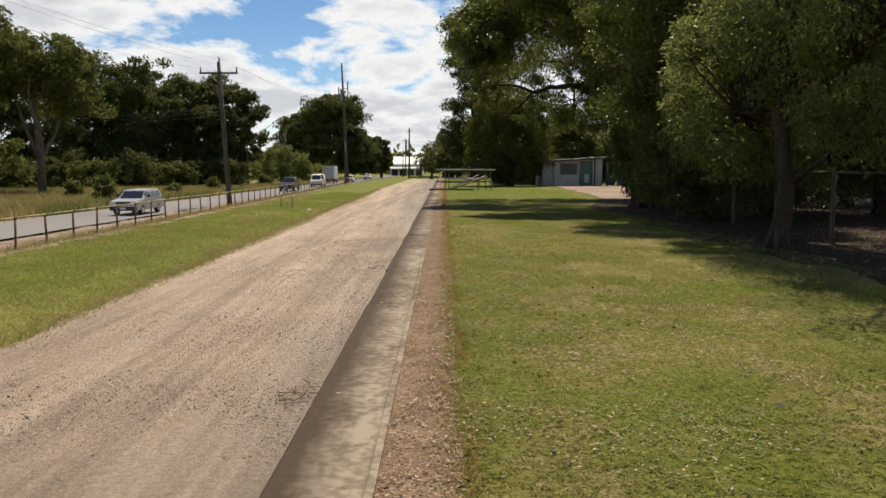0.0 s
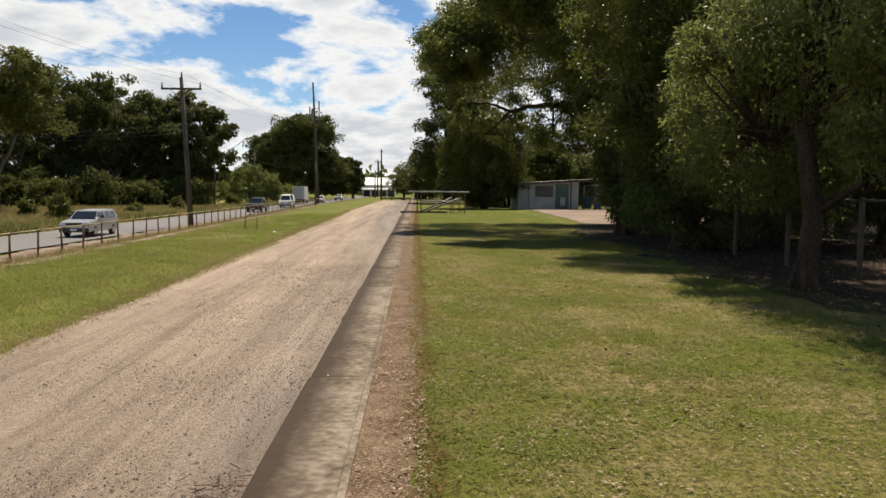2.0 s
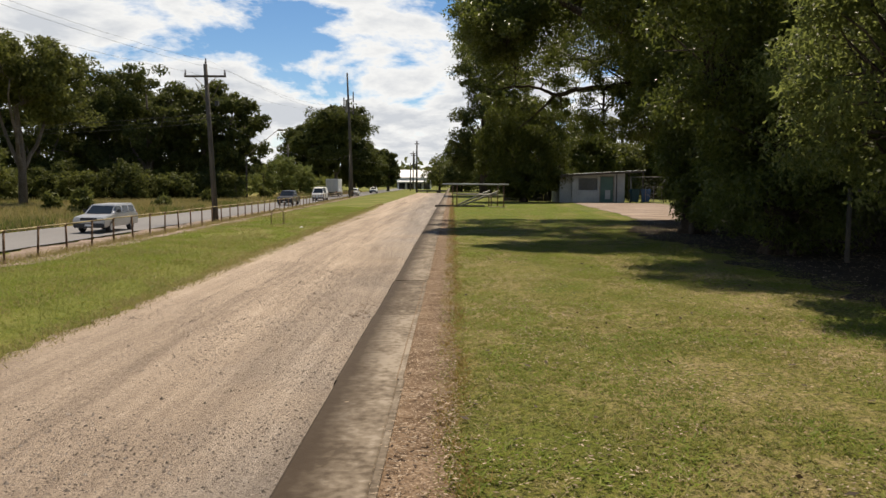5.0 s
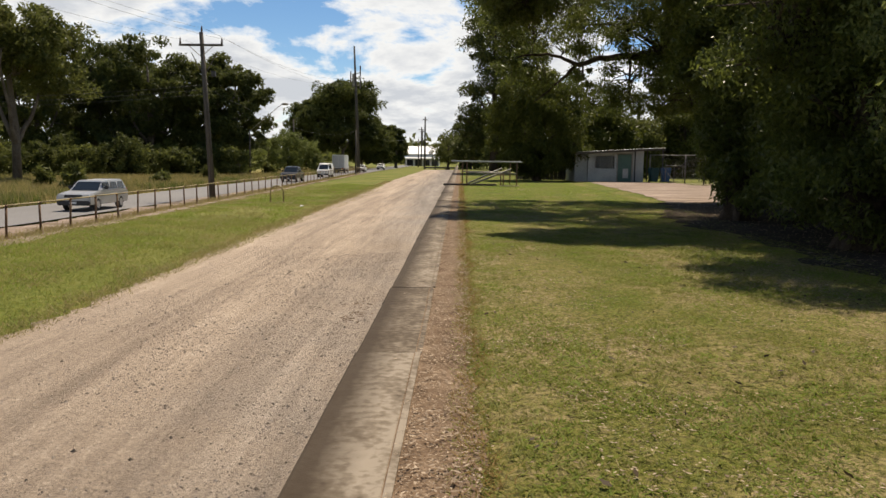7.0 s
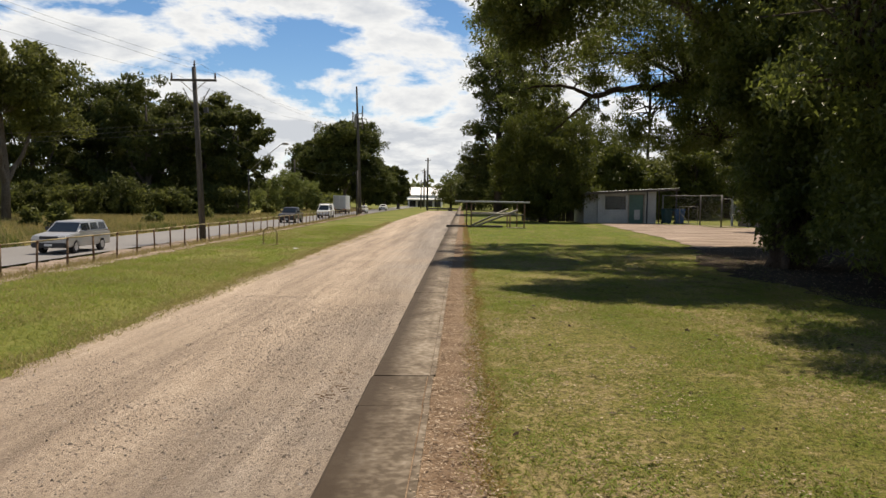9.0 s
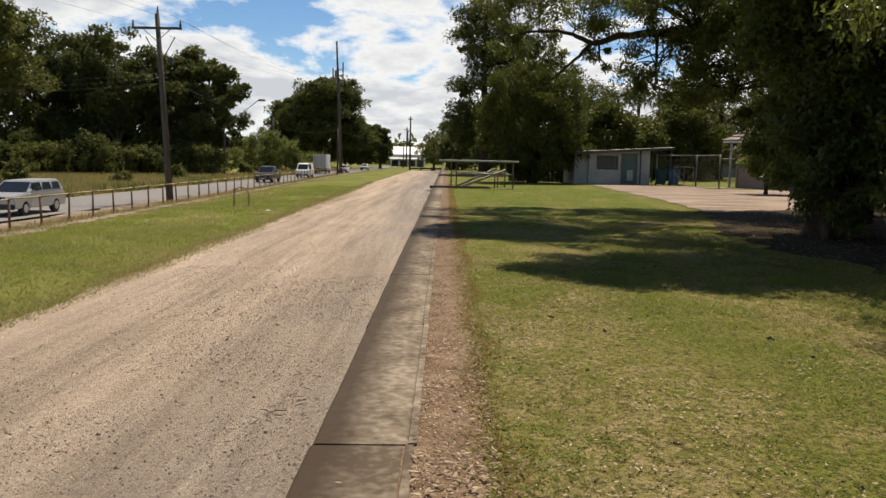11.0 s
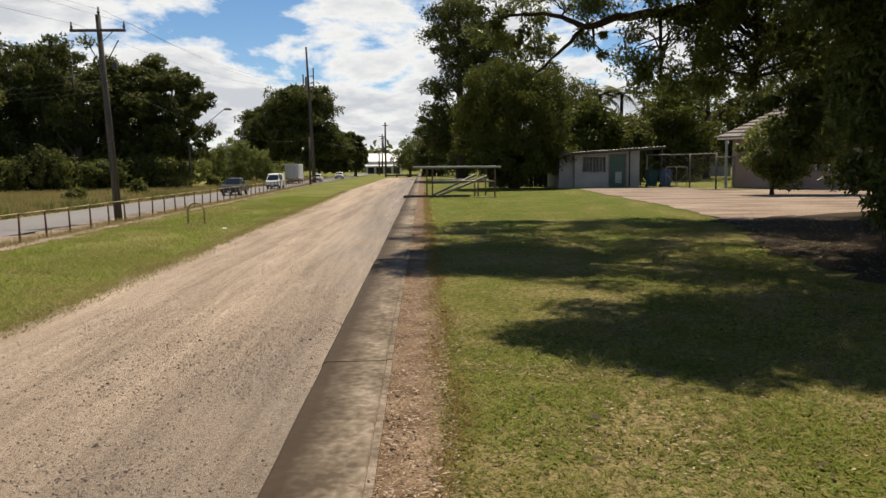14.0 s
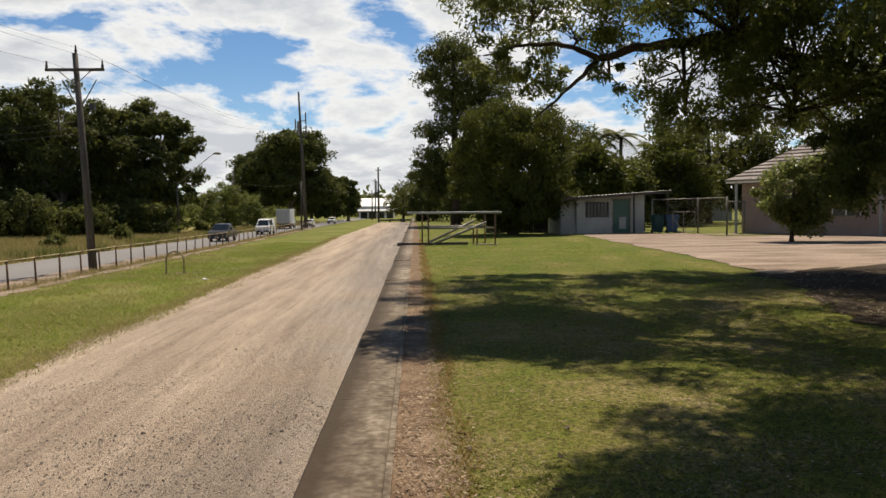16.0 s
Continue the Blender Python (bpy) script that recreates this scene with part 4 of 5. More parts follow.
# ---- trees across the road ----
def gum(x, y, h, w, seed, mat=LEAF_GUM, low=0.16, label="tall dark gum tree across the road", lv=(0.5, 0.27), dens=1.0, fine=1.25):
    """Rounded heads of foliage stacked into a broad uneven dome on pale forked boughs."""
    rr = random.Random(seed)
    crowns = []
    heads = 13
    for k in range(heads):
        q = (k + 0.5) / heads
        a = k * 2.4 + seed
        out = w * 0.78 * math.sqrt(max(0.0, 1 - (abs(q - 0.38) / 0.72) ** 2)) * rr.uniform(0.45, 1.0)
        zz = h * (low + 0.08 + (0.86 - low) * q) * rr.uniform(0.95, 1.03)
        r = w * rr.uniform(0.32, 0.46)
        crowns.append(((out * math.cos(a), out * math.sin(a), zz), (r, r, r * rr.uniform(0.55, 0.75)), int(15 * dens), r * 0.4, 92))
    forks = []
    for k in range(3):
        a = seed * 1.7 + k * 2.1
        d = w * rr.uniform(0.35, 0.6)
        forks.append(([(0, 0, h * 0.2), (d * 0.5 * math.cos(a), d * 0.5 * math.sin(a), h * 0.42), (d * math.cos(a), d * math.sin(a), h * 0.7)], 0.26, 0.07))
    return tree("gum_tree", label, (x, y, GL + 0.1), [(0, 0, -0.3, 0.45), (rr.uniform(-0.4, 0.4), 0, h * 0.3, 0.34), (rr.uniform(-0.8, 0.8), 0, h * 0.6, 0.22), (0, 0, h * 0.88, 0.08)],
                crowns, lv, mat, PALE_BARK, forks, seed=seed, group="gum trees across the road", flat=0.7, fine=fine)


for k, (x, y, h, w) in enumerate(((-58, 118, 17, 8), (-50, 126, 19, 8), (-43, 120, 18.5, 7.5), (-36.5, 124, 17.5, 6), (-30.8, 121, 15.5, 5.2), (-67, 112, 18, 9), (-77, 108, 17, 9), (-47, 136, 17, 7), (-57, 134, 18, 8), (-90, 116, 17, 9))):
    gum(x, y, h, w, 100 + k, LEAF_DARK if k % 3 else LEAF_GUM)
gum(-41.8, 84, 17.2, 7.6, 120, LEAF_GUM, 0.52, "spreading gum tree with bare forked boughs", dens=0.8, fine=1.4)
gum(-46.8, 74, 20, 7.6, 119, LEAF_GUM, 0.56, "spreading gum tree with bare forked boughs", dens=0.7, fine=1.3)
gum(-55, 90, 13, 7, 121, LEAF_GUM, 0.15, dens=0.8)
gum(-52, 70, 12, 5.5, 122, LEAF_GUM, 0.2, dens=0.7)
gum(-28.3, 206, 21.5, 11, 123, LEAF_DARK, 0.22, "broad dark tree beyond the road", (0.7, 0.36), 2.0)
gum(-37, 214, 17, 8, 124, LEAF_DARK, 0.2, "broad dark tree beyond the road", (0.7, 0.36), 1.3)
for k, (x, y, h, w) in enumerate(((-22, 232, 13, 4.5), (-18.5, 246, 12, 4.0), (-26, 226, 12, 5), (-24, 262, 12, 5))):
    gum(x, y, h, w, 130 + k, LEAF_DARK, 0.12, "dark conical tree beside the far road", (0.55, 0.27), 1.2, 1.0)


def shrub(x, y, w, h, seed, mat=LEAF_SCRUB):
    return tree("shrub", "green roadside shrub in long grass", (x, y, GL), [(0, 0, -0.1, 0.08), (0, 0, h * 0.4, 0.06), (0.1, 0, h * 0.7, 0.03)],
                [((0, 0, h * 0.5), (w, w, h * 0.48), max(14, int(24 * w)), 0.5 + 0.1 * w, 50)], (0.44, 0.2), mat, BARK, category="shrub", seed=seed, group="roadside shrubs", fine=1.25)


rr = random.Random(21)
# mostly the dark leaf: shadow beneath the gums put into the undergrowth's colour
for k in range(24):
    shrub(-30 - k * 2.7 + rr.uniform(-1, 1), 114 - 0.9 * k + rr.uniform(-3, 3), rr.uniform(2.2, 3.6), rr.uniform(3.0, 6.0), 200 + k, LEAF_GUM if k % 3 == 0 else LEAF_DARK)
for k in range(7):
    shrub(-27 - k * 2.2, 150 - k * 5 + rr.uniform(-2, 2), rr.uniform(2.6, 3.8), rr.uniform(6, 9.5) if k < 5 else 5, 220 + k, LEAF_SCRUB)
for k, (x, y, w, h) in enumerate(((-27.6, 66, 0.7, 2.2), (-27.8, 98, 0.6, 1.8), (-28, 84, 0.5, 1.3), (-27.3, 125, 0.8, 2.2), (-33, 72, 0.6, 1.6))):
    shrub(x, y, w, h, 240 + k, LEAF_GUM)


# ---- shed, bins, wire fence, house ----
def shed():
    root = base("shed", (9.0, 67.3, 0), 2)
    W, D = 5.05, 4.0
    h = lambda x: 2.09 + 0.058 * x
    s = Shape()
    s.add([(0.95, 0.25, 0), (0, 0.25, 0), (0, 0.25, h(0)), (0.95, 0.25, h(0.95)), (0.95, 0.4, 0), (0, 0.4, 0), (0, 0.4, h(0)), (0.95, 0.4, h(0.95))],
          [(0, 1, 2, 3), (7, 6, 5, 4), (0, 4, 5, 1), (3, 2, 6, 7), (0, 3, 7, 4), (1, 5, 6, 2)])
    part("side_wall", s, FIBRO, root, "set-back grey wall section")
    # front wall with a lattice opening and a doorway
    def slab(x0, x1, z0, z1, y0=0.0, y1=0.15):
        q = Shape()
        t0, t1 = (z1(x0), z1(x1)) if callable(z1) else (z1, z1)
        q.add([(x0, y0, z0), (x1, y0, z0), (x1, y0, t1), (x0, y0, t0), (x0, y1, z0), (x1, y1, z0), (x1, y1, t1), (x0, y1, t0)],
              [(0, 1, 2, 3), (7, 6, 5, 4), (0, 4, 5, 1), (3, 2, 6, 7), (1, 5, 6, 2), (0, 3, 7, 4)])
        return q
    for a, b, z0, z1 in ((0.95, 1.45, 0, h), (1.45, 2.9, 0, 0.95), (1.45, 2.9, 1.9, h), (2.9, 3.12, 0, h), (3.12, 4.2, 2.05, h), (4.2, W, 0, h)):
        part("wall", slab(a, b, z0, z1), FIBRO, root)
    part("end_wall", slab(0, 0.1, 0, h), FIBRO, root)
    part("end_wall", Shape().box((W - 0.15, 0.15, 0), (W, D, 2.3)), FIBRO, root)
    part("end_wall", Shape().box((0, 0.4, 0), (0.15, D, 2.05)), FIBRO, root)
    part("back_wall", slab(0, W, 0, h, D - 0.15, D), FIBRO, root)
    for r in range(4):
        for c in range(7):
            x, z = 1.46 + c * 0.206, 0.96 + r * 0.236
            part("vent_block", Shape().box((x, 0.02, z), (x + 0.19, 0.12, z + 0.045)).box((x, 0.02, z), (x + 0.03, 0.12, z + 0.225)), FIBRO, root)
    part("door", Shape().box((3.14, 0.10, 0.02), (4.18, 0.15, 2.03), bevel=0.01), GREEN, root, "green painted door")
    part("door_panel", Shape().box((3.55, 0.07, 0.28), (3.95, 0.098, 0.98), bevel=0.005), FIBRO, root, "pale patch on the door")
    part("door_frame", Shape().box((3.07, -0.02, 0), (3.14, 0.16, 2.1)).box((4.18, -0.02, 0), (4.25, 0.16, 2.1)).box((3.07, -0.02, 2.03), (4.25, 0.16, 2.1)), GALV, root, "grey door frame")
    roof = Shape()
    n = 90
    x0, x1 = -0.3, W + 1.5
    for y in (-0.45, D + 0.3):
        for i in range(n + 1):
            x = x0 + (x1 - x0) * i / n
            roof.v.append((x, y, h(x) + 0.07 + 0.018 * math.sin(i * 2.1)))
    for i in range(n):
        roof.f.append((i, i + 1, n + 2 + i, n + 1 + i))
    part("roof", roof, IRON, root, "pale corrugated iron roof")
    part("fascia", Shape().add([(x0, -0.42, h(x0) - 0.1), (x1, -0.42, h(x1) - 0.1), (x1, -0.42, h(x1) + 0.04), (x0, -0.42, h(x0) + 0.04), (x0, -0.38, h(x0) - 0.1), (x1, -0.38, h(x1) - 0.1), (x1, -0.38, h(x1) + 0.04), (x0, -0.38, h(x0) + 0.04)],
                               [(0, 1, 2, 3), (7, 6, 5, 4), (0, 4, 5, 1), (3, 2, 6, 7), (1, 5, 6, 2), (0, 3, 7, 4)]), TIMBER, root, "dark fascia board")
    part("floor_slab", Shape().box((0, 0, -0.1), (W, D, 0.03)), CONCRETE, root)
    part("downpipe", Shape().tube([(4.4, -0.06, 0.05), (4.4, -0.06, h(4.4) - 0.1)], 0.04, 8), TRIM, root, "dark downpipe", True)
    for y in (-0.3, D):
        part("post", Shape().box((W + 1.3, y, 0), (W + 1.38, y + 0.08, h(W + 1.3) + 0.02), bevel=0.008), TIMBER, root, "dark lean-to post")
    return tagged(root, "pale painted block shed with green door and sloping iron roof", "shed")


shed()


def wheelie_bin(x, y, rz, body, label, s=1.0):
    root = base("wheelie_bin", (x, y, 0.02), rz)
    b = Shape()
    lo, hi = [(-0.22, -0.25), (0.22, -0.25), (0.22, 0.22), (-0.22, 0.22)], [(-0.31, -0.33), (0.31, -0.33), (0.31, 0.33), (-0.31, 0.33)]
    b.add([(p[0] * s, p[1], 0.05) for p in lo] + [(p[0] * s, p[1], 0.98) for p in hi], [(3, 2, 1, 0), (4, 5, 6, 7)] + [(i, (i + 1) % 4, (i + 1) % 4 + 4, i + 4) for i in range(4)])
    b.box((-0.33 * s, -0.35, 0.93), (0.33 * s, 0.35, 0.99), bevel=0.01)
    part("body", b, body, root)
    part("lid", Shape().box((-0.33 * s, -0.37, 1.0), (0.33 * s, 0.33, 1.07), bevel=0.03), body, root)
    part("handle", Shape().tube([(-0.28 * s, 0.42, 0.96), (0.28 * s, 0.42, 0.96)], 0.02, 7), TRIM, root)
    for x2 in (-0.25, 0.25):
        part("wheel", Shape().tube([(x2 * s - 0.03, 0.25, 0.09), (x2 * s + 0.03, 0.25, 0.09)], 0.1, 12), RUBBER, root)
    return tagged(root, label, "bin", "bins beside the shed")


wheelie_bin(14.75, 67.2, 8, BINDARK, "dark green wheeled rubbish bin beside the shed")
wheelie_bin(15.55, 67.0, -6, BINBLUE, "blue wheeled rubbish bin beside the shed", 1.15)


def wire_fence(name, pts, height, label, mesh=True, post_r=0.05, post_mat=GALV, every=2.7, rail=True, pitch=0.22):
    root = base(name)
    for (xa, ya), (xb, yb) in zip(pts, pts[1:]):
        ln = math.hypot(xb - xa, yb - ya)
        n = max(1, round(ln / every))
        for i in range(n + 1):
            x, y = xa + (xb - xa) * i / n, ya + (yb - ya) * i / n
            part("post", Shape().tube([(x, y, -0.2), (x, y, height + 0.05)], post_r, 8), post_mat, root, smooth=True)
        if rail:
            part("rail", Shape().tube([(xa, ya, height), (xb, yb, height)], 0.028, 7), post_mat, root, smooth=True)
        if mesh:
            w = Shape()
            k = int(ln / pitch)
            d = height / ln
            for i in range(-int(height / pitch), k):
                for sg in (0, 1):
                    a0, a1 = i * pitch, i * pitch + height
                    c0, c1 = max(0, a0), min(ln, a1)
                    if c1 - c0 < 0.05:
                        continue
                    z0, z1 = c0 - a0, c1 - a0
                    if sg:
                        z0, z1 = height - z0, height - z1
                    w.tube([(xa + (xb - xa) * c0 / ln, ya + (yb - ya) * c0 / ln, max(0.03, z0)), (xa + (xb - xa) * c1 / ln, ya + (yb - ya) * c1 / ln, max(0.03, z1))], 0.0025, 3)
            part("wire_mesh", w, post_mat, root, "thin diamond wire mesh")
    return tagged(root, label, "fence")


wire_fence("wire_fence", [(8.35, -8), (8.35, 12.6), (8.35, 20.8)], 1.42, "shaded wire mesh fence under the trees", every=2.75, pitch=0.2, post_mat=TIMBER)
wire_fence("wire_fence", [(14.5, 67.4), (16.5, 65.3), (16.8, 61.8)], 2.0, "wire mesh fence joining shed and house", every=3.2)
wire_fence("wire_fence", [(16.8, 61.8), (18.9, 64.6)], 1.8, "wire mesh fence at the house corner", every=3.2)


def gate():
    root = base("wire_gate", (15.9, 65.95, 0), -47)
    part("gate_frame", Shape().tube([(-0.7, 0, 0.1), (0.7, 0, 0.1), (0.7, 0, 1.25), (-0.7, 0, 1.25), (-0.7, 0, 0.1)], 0.025, 7).tube([(0, 0, 0.1), (0, 0, 1.25)], 0.02, 6), GALV, root, smooth=True)
    part("brace", Shape().tube([(-0.7, 0, 0.9), (0, 0, 0.15), (0.7, 0, 0.9)], 0.018, 6), GALV, root)
    return tagged(root, "low pipe gate with crossed braces", "gate")


gate()


def house(name, at, rz, W, D, wall_h, rise, wall_mat, label, tiles=True, eave=0.6):
    root = base(name, at, rz)
    openings = ((1.6, 1.8, 1.0), (5.2, 1.5, 1.0), (9.0, 2.1, 0.9))
    x = 0.0
    cuts = [o for o in openings if o[0] + o[1] < W - 0.5]
    for ox, ow, oz in cuts + [(W, 0, 0)]:
        part("wall", Shape().box((x, 0, 0), (ox, 0.22, wall_h)), wall_mat, root)
        if ow:
            part("wall", Shape().box((ox, 0, 0), (ox + ow, 0.22, oz)), wall_mat, root)
            part("wall", Shape().box((ox, 0, oz + 1.2), (ox + ow, 0.22, wall_h)), wall_mat, root)
            win = part("window", Shape().box((ox, 0.04, oz), (ox + 0.06, 0.12, oz + 1.2)).box((ox + ow - 0.06, 0.04, oz), (ox + ow, 0.12, oz + 1.2)).box((ox, 0.04, oz + 1.14), (ox + ow, 0.12, oz + 1.2)).box((ox + ow / 2 - 0.03, 0.04, oz), (ox + ow / 2 + 0.03, 0.12, oz + 1.2)), WHITE, root, "white framed window")
            part("pane", Shape().box((ox + 0.06, 0.07, oz), (ox + ow - 0.06, 0.08, oz + 1.14)), GLASS, win)
            part("sill", Shape().box((ox - 0.05, -0.06, oz - 0.07), (ox + ow + 0.05, 0.1, oz), bevel=0.01), CONCRETE, win)
        x = ox + ow
    part("wall", Shape().box((0, 0.22, 0), (0.22, D, wall_h)), wall_mat, root)
    part("wall", Shape().box((W - 0.22, 0.22, 0), (W, D, wall_h)), wall_mat, root)
    part("wall", Shape().box((0.22, D - 0.22, 0), (W - 0.22, D, wall_h)), wall_mat, root)
    e = eave
    a, b, c, d = (-e, -e, wall_h), (W + e, -e, wall_h), (W + e, D + e, wall_h), (-e, D + e, wall_h)
    m = (D + 2 * e) / 2
    r0, r1 = (-e + m, D / 2, wall_h + rise), (W + e - m, D / 2, wall_h + rise)
    part("roof", Shape().add([a, b, c, d, r0, r1], [(0, 1, 5, 4), (1, 2, 5), (2, 3, 4, 5), (3, 0, 4), (3, 2, 1, 0)]), TILE, root, "hipped roof")
    part("fascia", Shape().box((-e, -e - 0.03, wall_h - 0.16), (W + e, -e, wall_h + 0.02)).box((-e - 0.03, -e, wall_h - 0.16), (-e, D + e, wall_h + 0.02)), WHITE, root, "pale fascia board")
    part("gutter", Shape().tube([(-e, -e - 0.07, wall_h), (W + e, -e - 0.07, wall_h)], 0.06, 8), GALV, root)
    if tiles:
        rows = 16
        for i in range(rows):
            for face, (p, q, s0, s1) in enumerate(((a, b, r0, r1), (d, a, r0, r0))):
                k0, k1 = i / rows, (i + 1) / rows
                l0, l1, u0, u1 = lerp(p, s0, k0), lerp(q, s1, k0), lerp(p, s0, k1), lerp(q, s1, k1)
                t = Shape()
                up = 0.075
                t.add([(*l0[:2], l0[2] + up), (*l1[:2], l1[2] + up), (*u1[:2], u1[2] + 0.012), (*u0[:2], u0[2] + 0.012), l0, l1], [(0, 1, 2, 3), (4, 5, 1, 0)])
                part("tile_course", t, TILE, root)
    return tagged(root, label, "house")


house("house", (19.0, 65.2, 0), -56, 15.5, 8.5, 3.0, 3.2, BRICKWALL, "single-storey pink brick house with a hipped tile roof")
house("outbuilding", (15.5, 112, 0), -4, 20, 7, 3.6, 2.2, BROWNWALL, "low brown weatherboard building behind the shed")


def garage():
    root = base("garage", (22.9, 42.6, 0), 14)
    part("wall", Shape().box((0, 0, 0), (0.9, 0.2, 2.5)).box((1.9, 0, 0), (4.6, 0.2, 2.5)).box((0.9, 0, 2.05), (1.9, 0.2, 2.5)), FIBRO, root)
    part("wall", Shape().box((0, 0.2, 0), (0.2, 6, 2.5)), FIBRO, root)
    part("wall", Shape().box((4.4, 0.2, 0), (4.6, 6, 2.5)), FIBRO, root)
    part("wall", Shape().box((0.2, 5.8, 0), (4.4, 6, 2.5)), FIBRO, root)
    part("door", Shape().box((0.92, 0.06, 0.02), (1.88, 0.12, 2.03), bevel=0.01), TIMBER, root, "dark timber door")
    part("roof", Shape().box((-0.4, -0.4, 2.52), (5.0, 6.4, 2.62), bevel=0.02), IRON, root, "flat iron roof")
    return tagged(root, "pale blockwork garage with a dark door behind trees", "garage")


garage()


def paling(x0, y0, x1, y1, h, mat, label):
    root = base("paling_fence")
    ln = math.hypot(x1 - x0, y1 - y0)
    n = int(ln / 0.35)
    rz = math.degrees(math.atan2(y1 - y0, x1 - x0))
    me = None
    for i in range(n):
        if me is None:
            ob = part("paling", Shape().box((0, -0.012, 0), (0.335, 0.012, h), bevel=0.006), mat, root)
            me = ob.data
        else:
            ob = new("paling", me)
            ob.parent = root
        ob.matrix_basis = pose(x0 + (x1 - x0) * i / n, y0 + (y1 - y0) * i / n, 0.02 * (i % 3) / 3, 0, 0, rz)
    return tagged(root, label, "fence")


paling(16.0, 108, 34, 104, 1.5, FIBRO, "pale grey boundary fence behind the lawn")
paling(22.6, 103.5, 27.0, 102.5, 1.6, DARKRED, "dark red screen panels on the back lawn")
paling(8.6, 69.5, 5.0, 72.5, 1.7, TIMBER, "weathered timber fence beside the shed")


def white_post(x, y, h):
    return tagged(link("veranda_post", Shape().box((x - 0.06, y - 0.06, 0), (x + 0.06, y + 0.06, h), bevel=0.008), FIBRO), "pale painted veranda post", "post", "veranda posts")


for x, y in ((20.6, 60.8), (22.7, 57.8), (18.3, 64.3)):
    white_post(x, y, 2.86)


# ---- far end ----
def far_shed():
    root = base("warehouse", (-20.5, 318, GL))
    part("wall", Shape().box((0, 0, 0), (13, 12, 4.6)), WHITE, root)
    part("roof", Shape().add([(-0.6, -1.0, 4.6), (13.6, -1.0, 4.6), (13.6, 6, 7.6), (-0.6, 6, 7.6), (13.6, 13, 4.6), (-0.6, 13, 4.6), (-0.6, -1.0, 4.4), (13.6, -1.0, 4.4)], [(0, 1, 2, 3), (3, 2, 4, 5), (6, 7, 1, 0)]), WHITE, root, "white pitched roof")
    part("awning", Shape().add([(-0.6, -4.0, 2.9), (13.6, -4.0, 2.9), (13.6, -0.05, 3.7), (-0.6, -0.05, 3.7), (-0.6, -4.0, 2.7), (13.6, -4.0, 2.7), (13.6, -0.05, 3.5), (-0.6, -0.05, 3.5)], [(0, 1, 2, 3), (7, 6, 5, 4), (4, 5, 1, 0)]), WHITE, root, "white awning")
    for k in range(4):
        part("door", Shape().box((0.6 + k * 3.2, -0.08, 0), (3.0 + k * 3.2, 0.02, 2.4), bevel=0.02), GLASS, root, "dark doorway")
    return tagged(root, "white low commercial building at the far end", "building")


def far_woods():
    """A belt of distant woodland closing the horizon."""
    global rng
    rng = np.random.default_rng(77)
    n = 420
    a = rng.uniform(-1.35, 1.2, n)
    r = rng.uniform(390, 470, n)
    x, y = r * np.sin(a), r * np.cos(a)
    h = rng.uniform(7, 15, n)
    many = 60
    c = np.repeat(np.stack([x, y, GL + h * 0.5], 1), many, 0)
    c += unit(len(c)) * rng.uniform(0.3, 1, (len(c), 1)) * np.stack([np.full(len(c), 8.0), np.full(len(c), 5.0), np.repeat(h * 0.55, many)], 1)
    return tagged(quads("far_woods", leaf_corners(c, 3.4, 1.8, 0.2), LEAF_GUM), "belt of distant dark woodland on the horizon", "woods", kind="stuff")


far_woods()
far_shed()


def log_barrier():
    root = base("log_barrier", (-8.5, 216, GL))
    for k in range(3):
        part("log", Shape().tube([(k * 2.7, 0, 0.55), (k * 2.7 + 2.6, 0.05, 0.55)], 0.2, 9), TIMBER, root, smooth=True)
    for k in range(4):
        part("post", Shape().tube([(k * 2.7, 0, -0.1), (k * 2.7, 0, 0.9)], 0.16, 9), TIMBER, root, smooth=True)
    return tagged(root, "low dark timber barrier across the track end", "barrier")


log_barrier()


# ---- vehicles on the road ----
def wheel(root, x, y, r, w):
    t = part("wheel", Shape().tube([(x - w / 2, y, r), (x - w / 2 + 0.03, y, r), (x + w / 2 - 0.03, y, r), (x + w / 2, y, r)], [r * 0.9, r, r, r * 0.9], 20), RUBBER, root, smooth=False)
    part("rim", Shape().tube([(x - w / 2 - 0.012, y, r), (x + w / 2 + 0.012, y, r)], [r * 0.58, r * 0.58], 16), SILVER, t, "silver wheel rim")


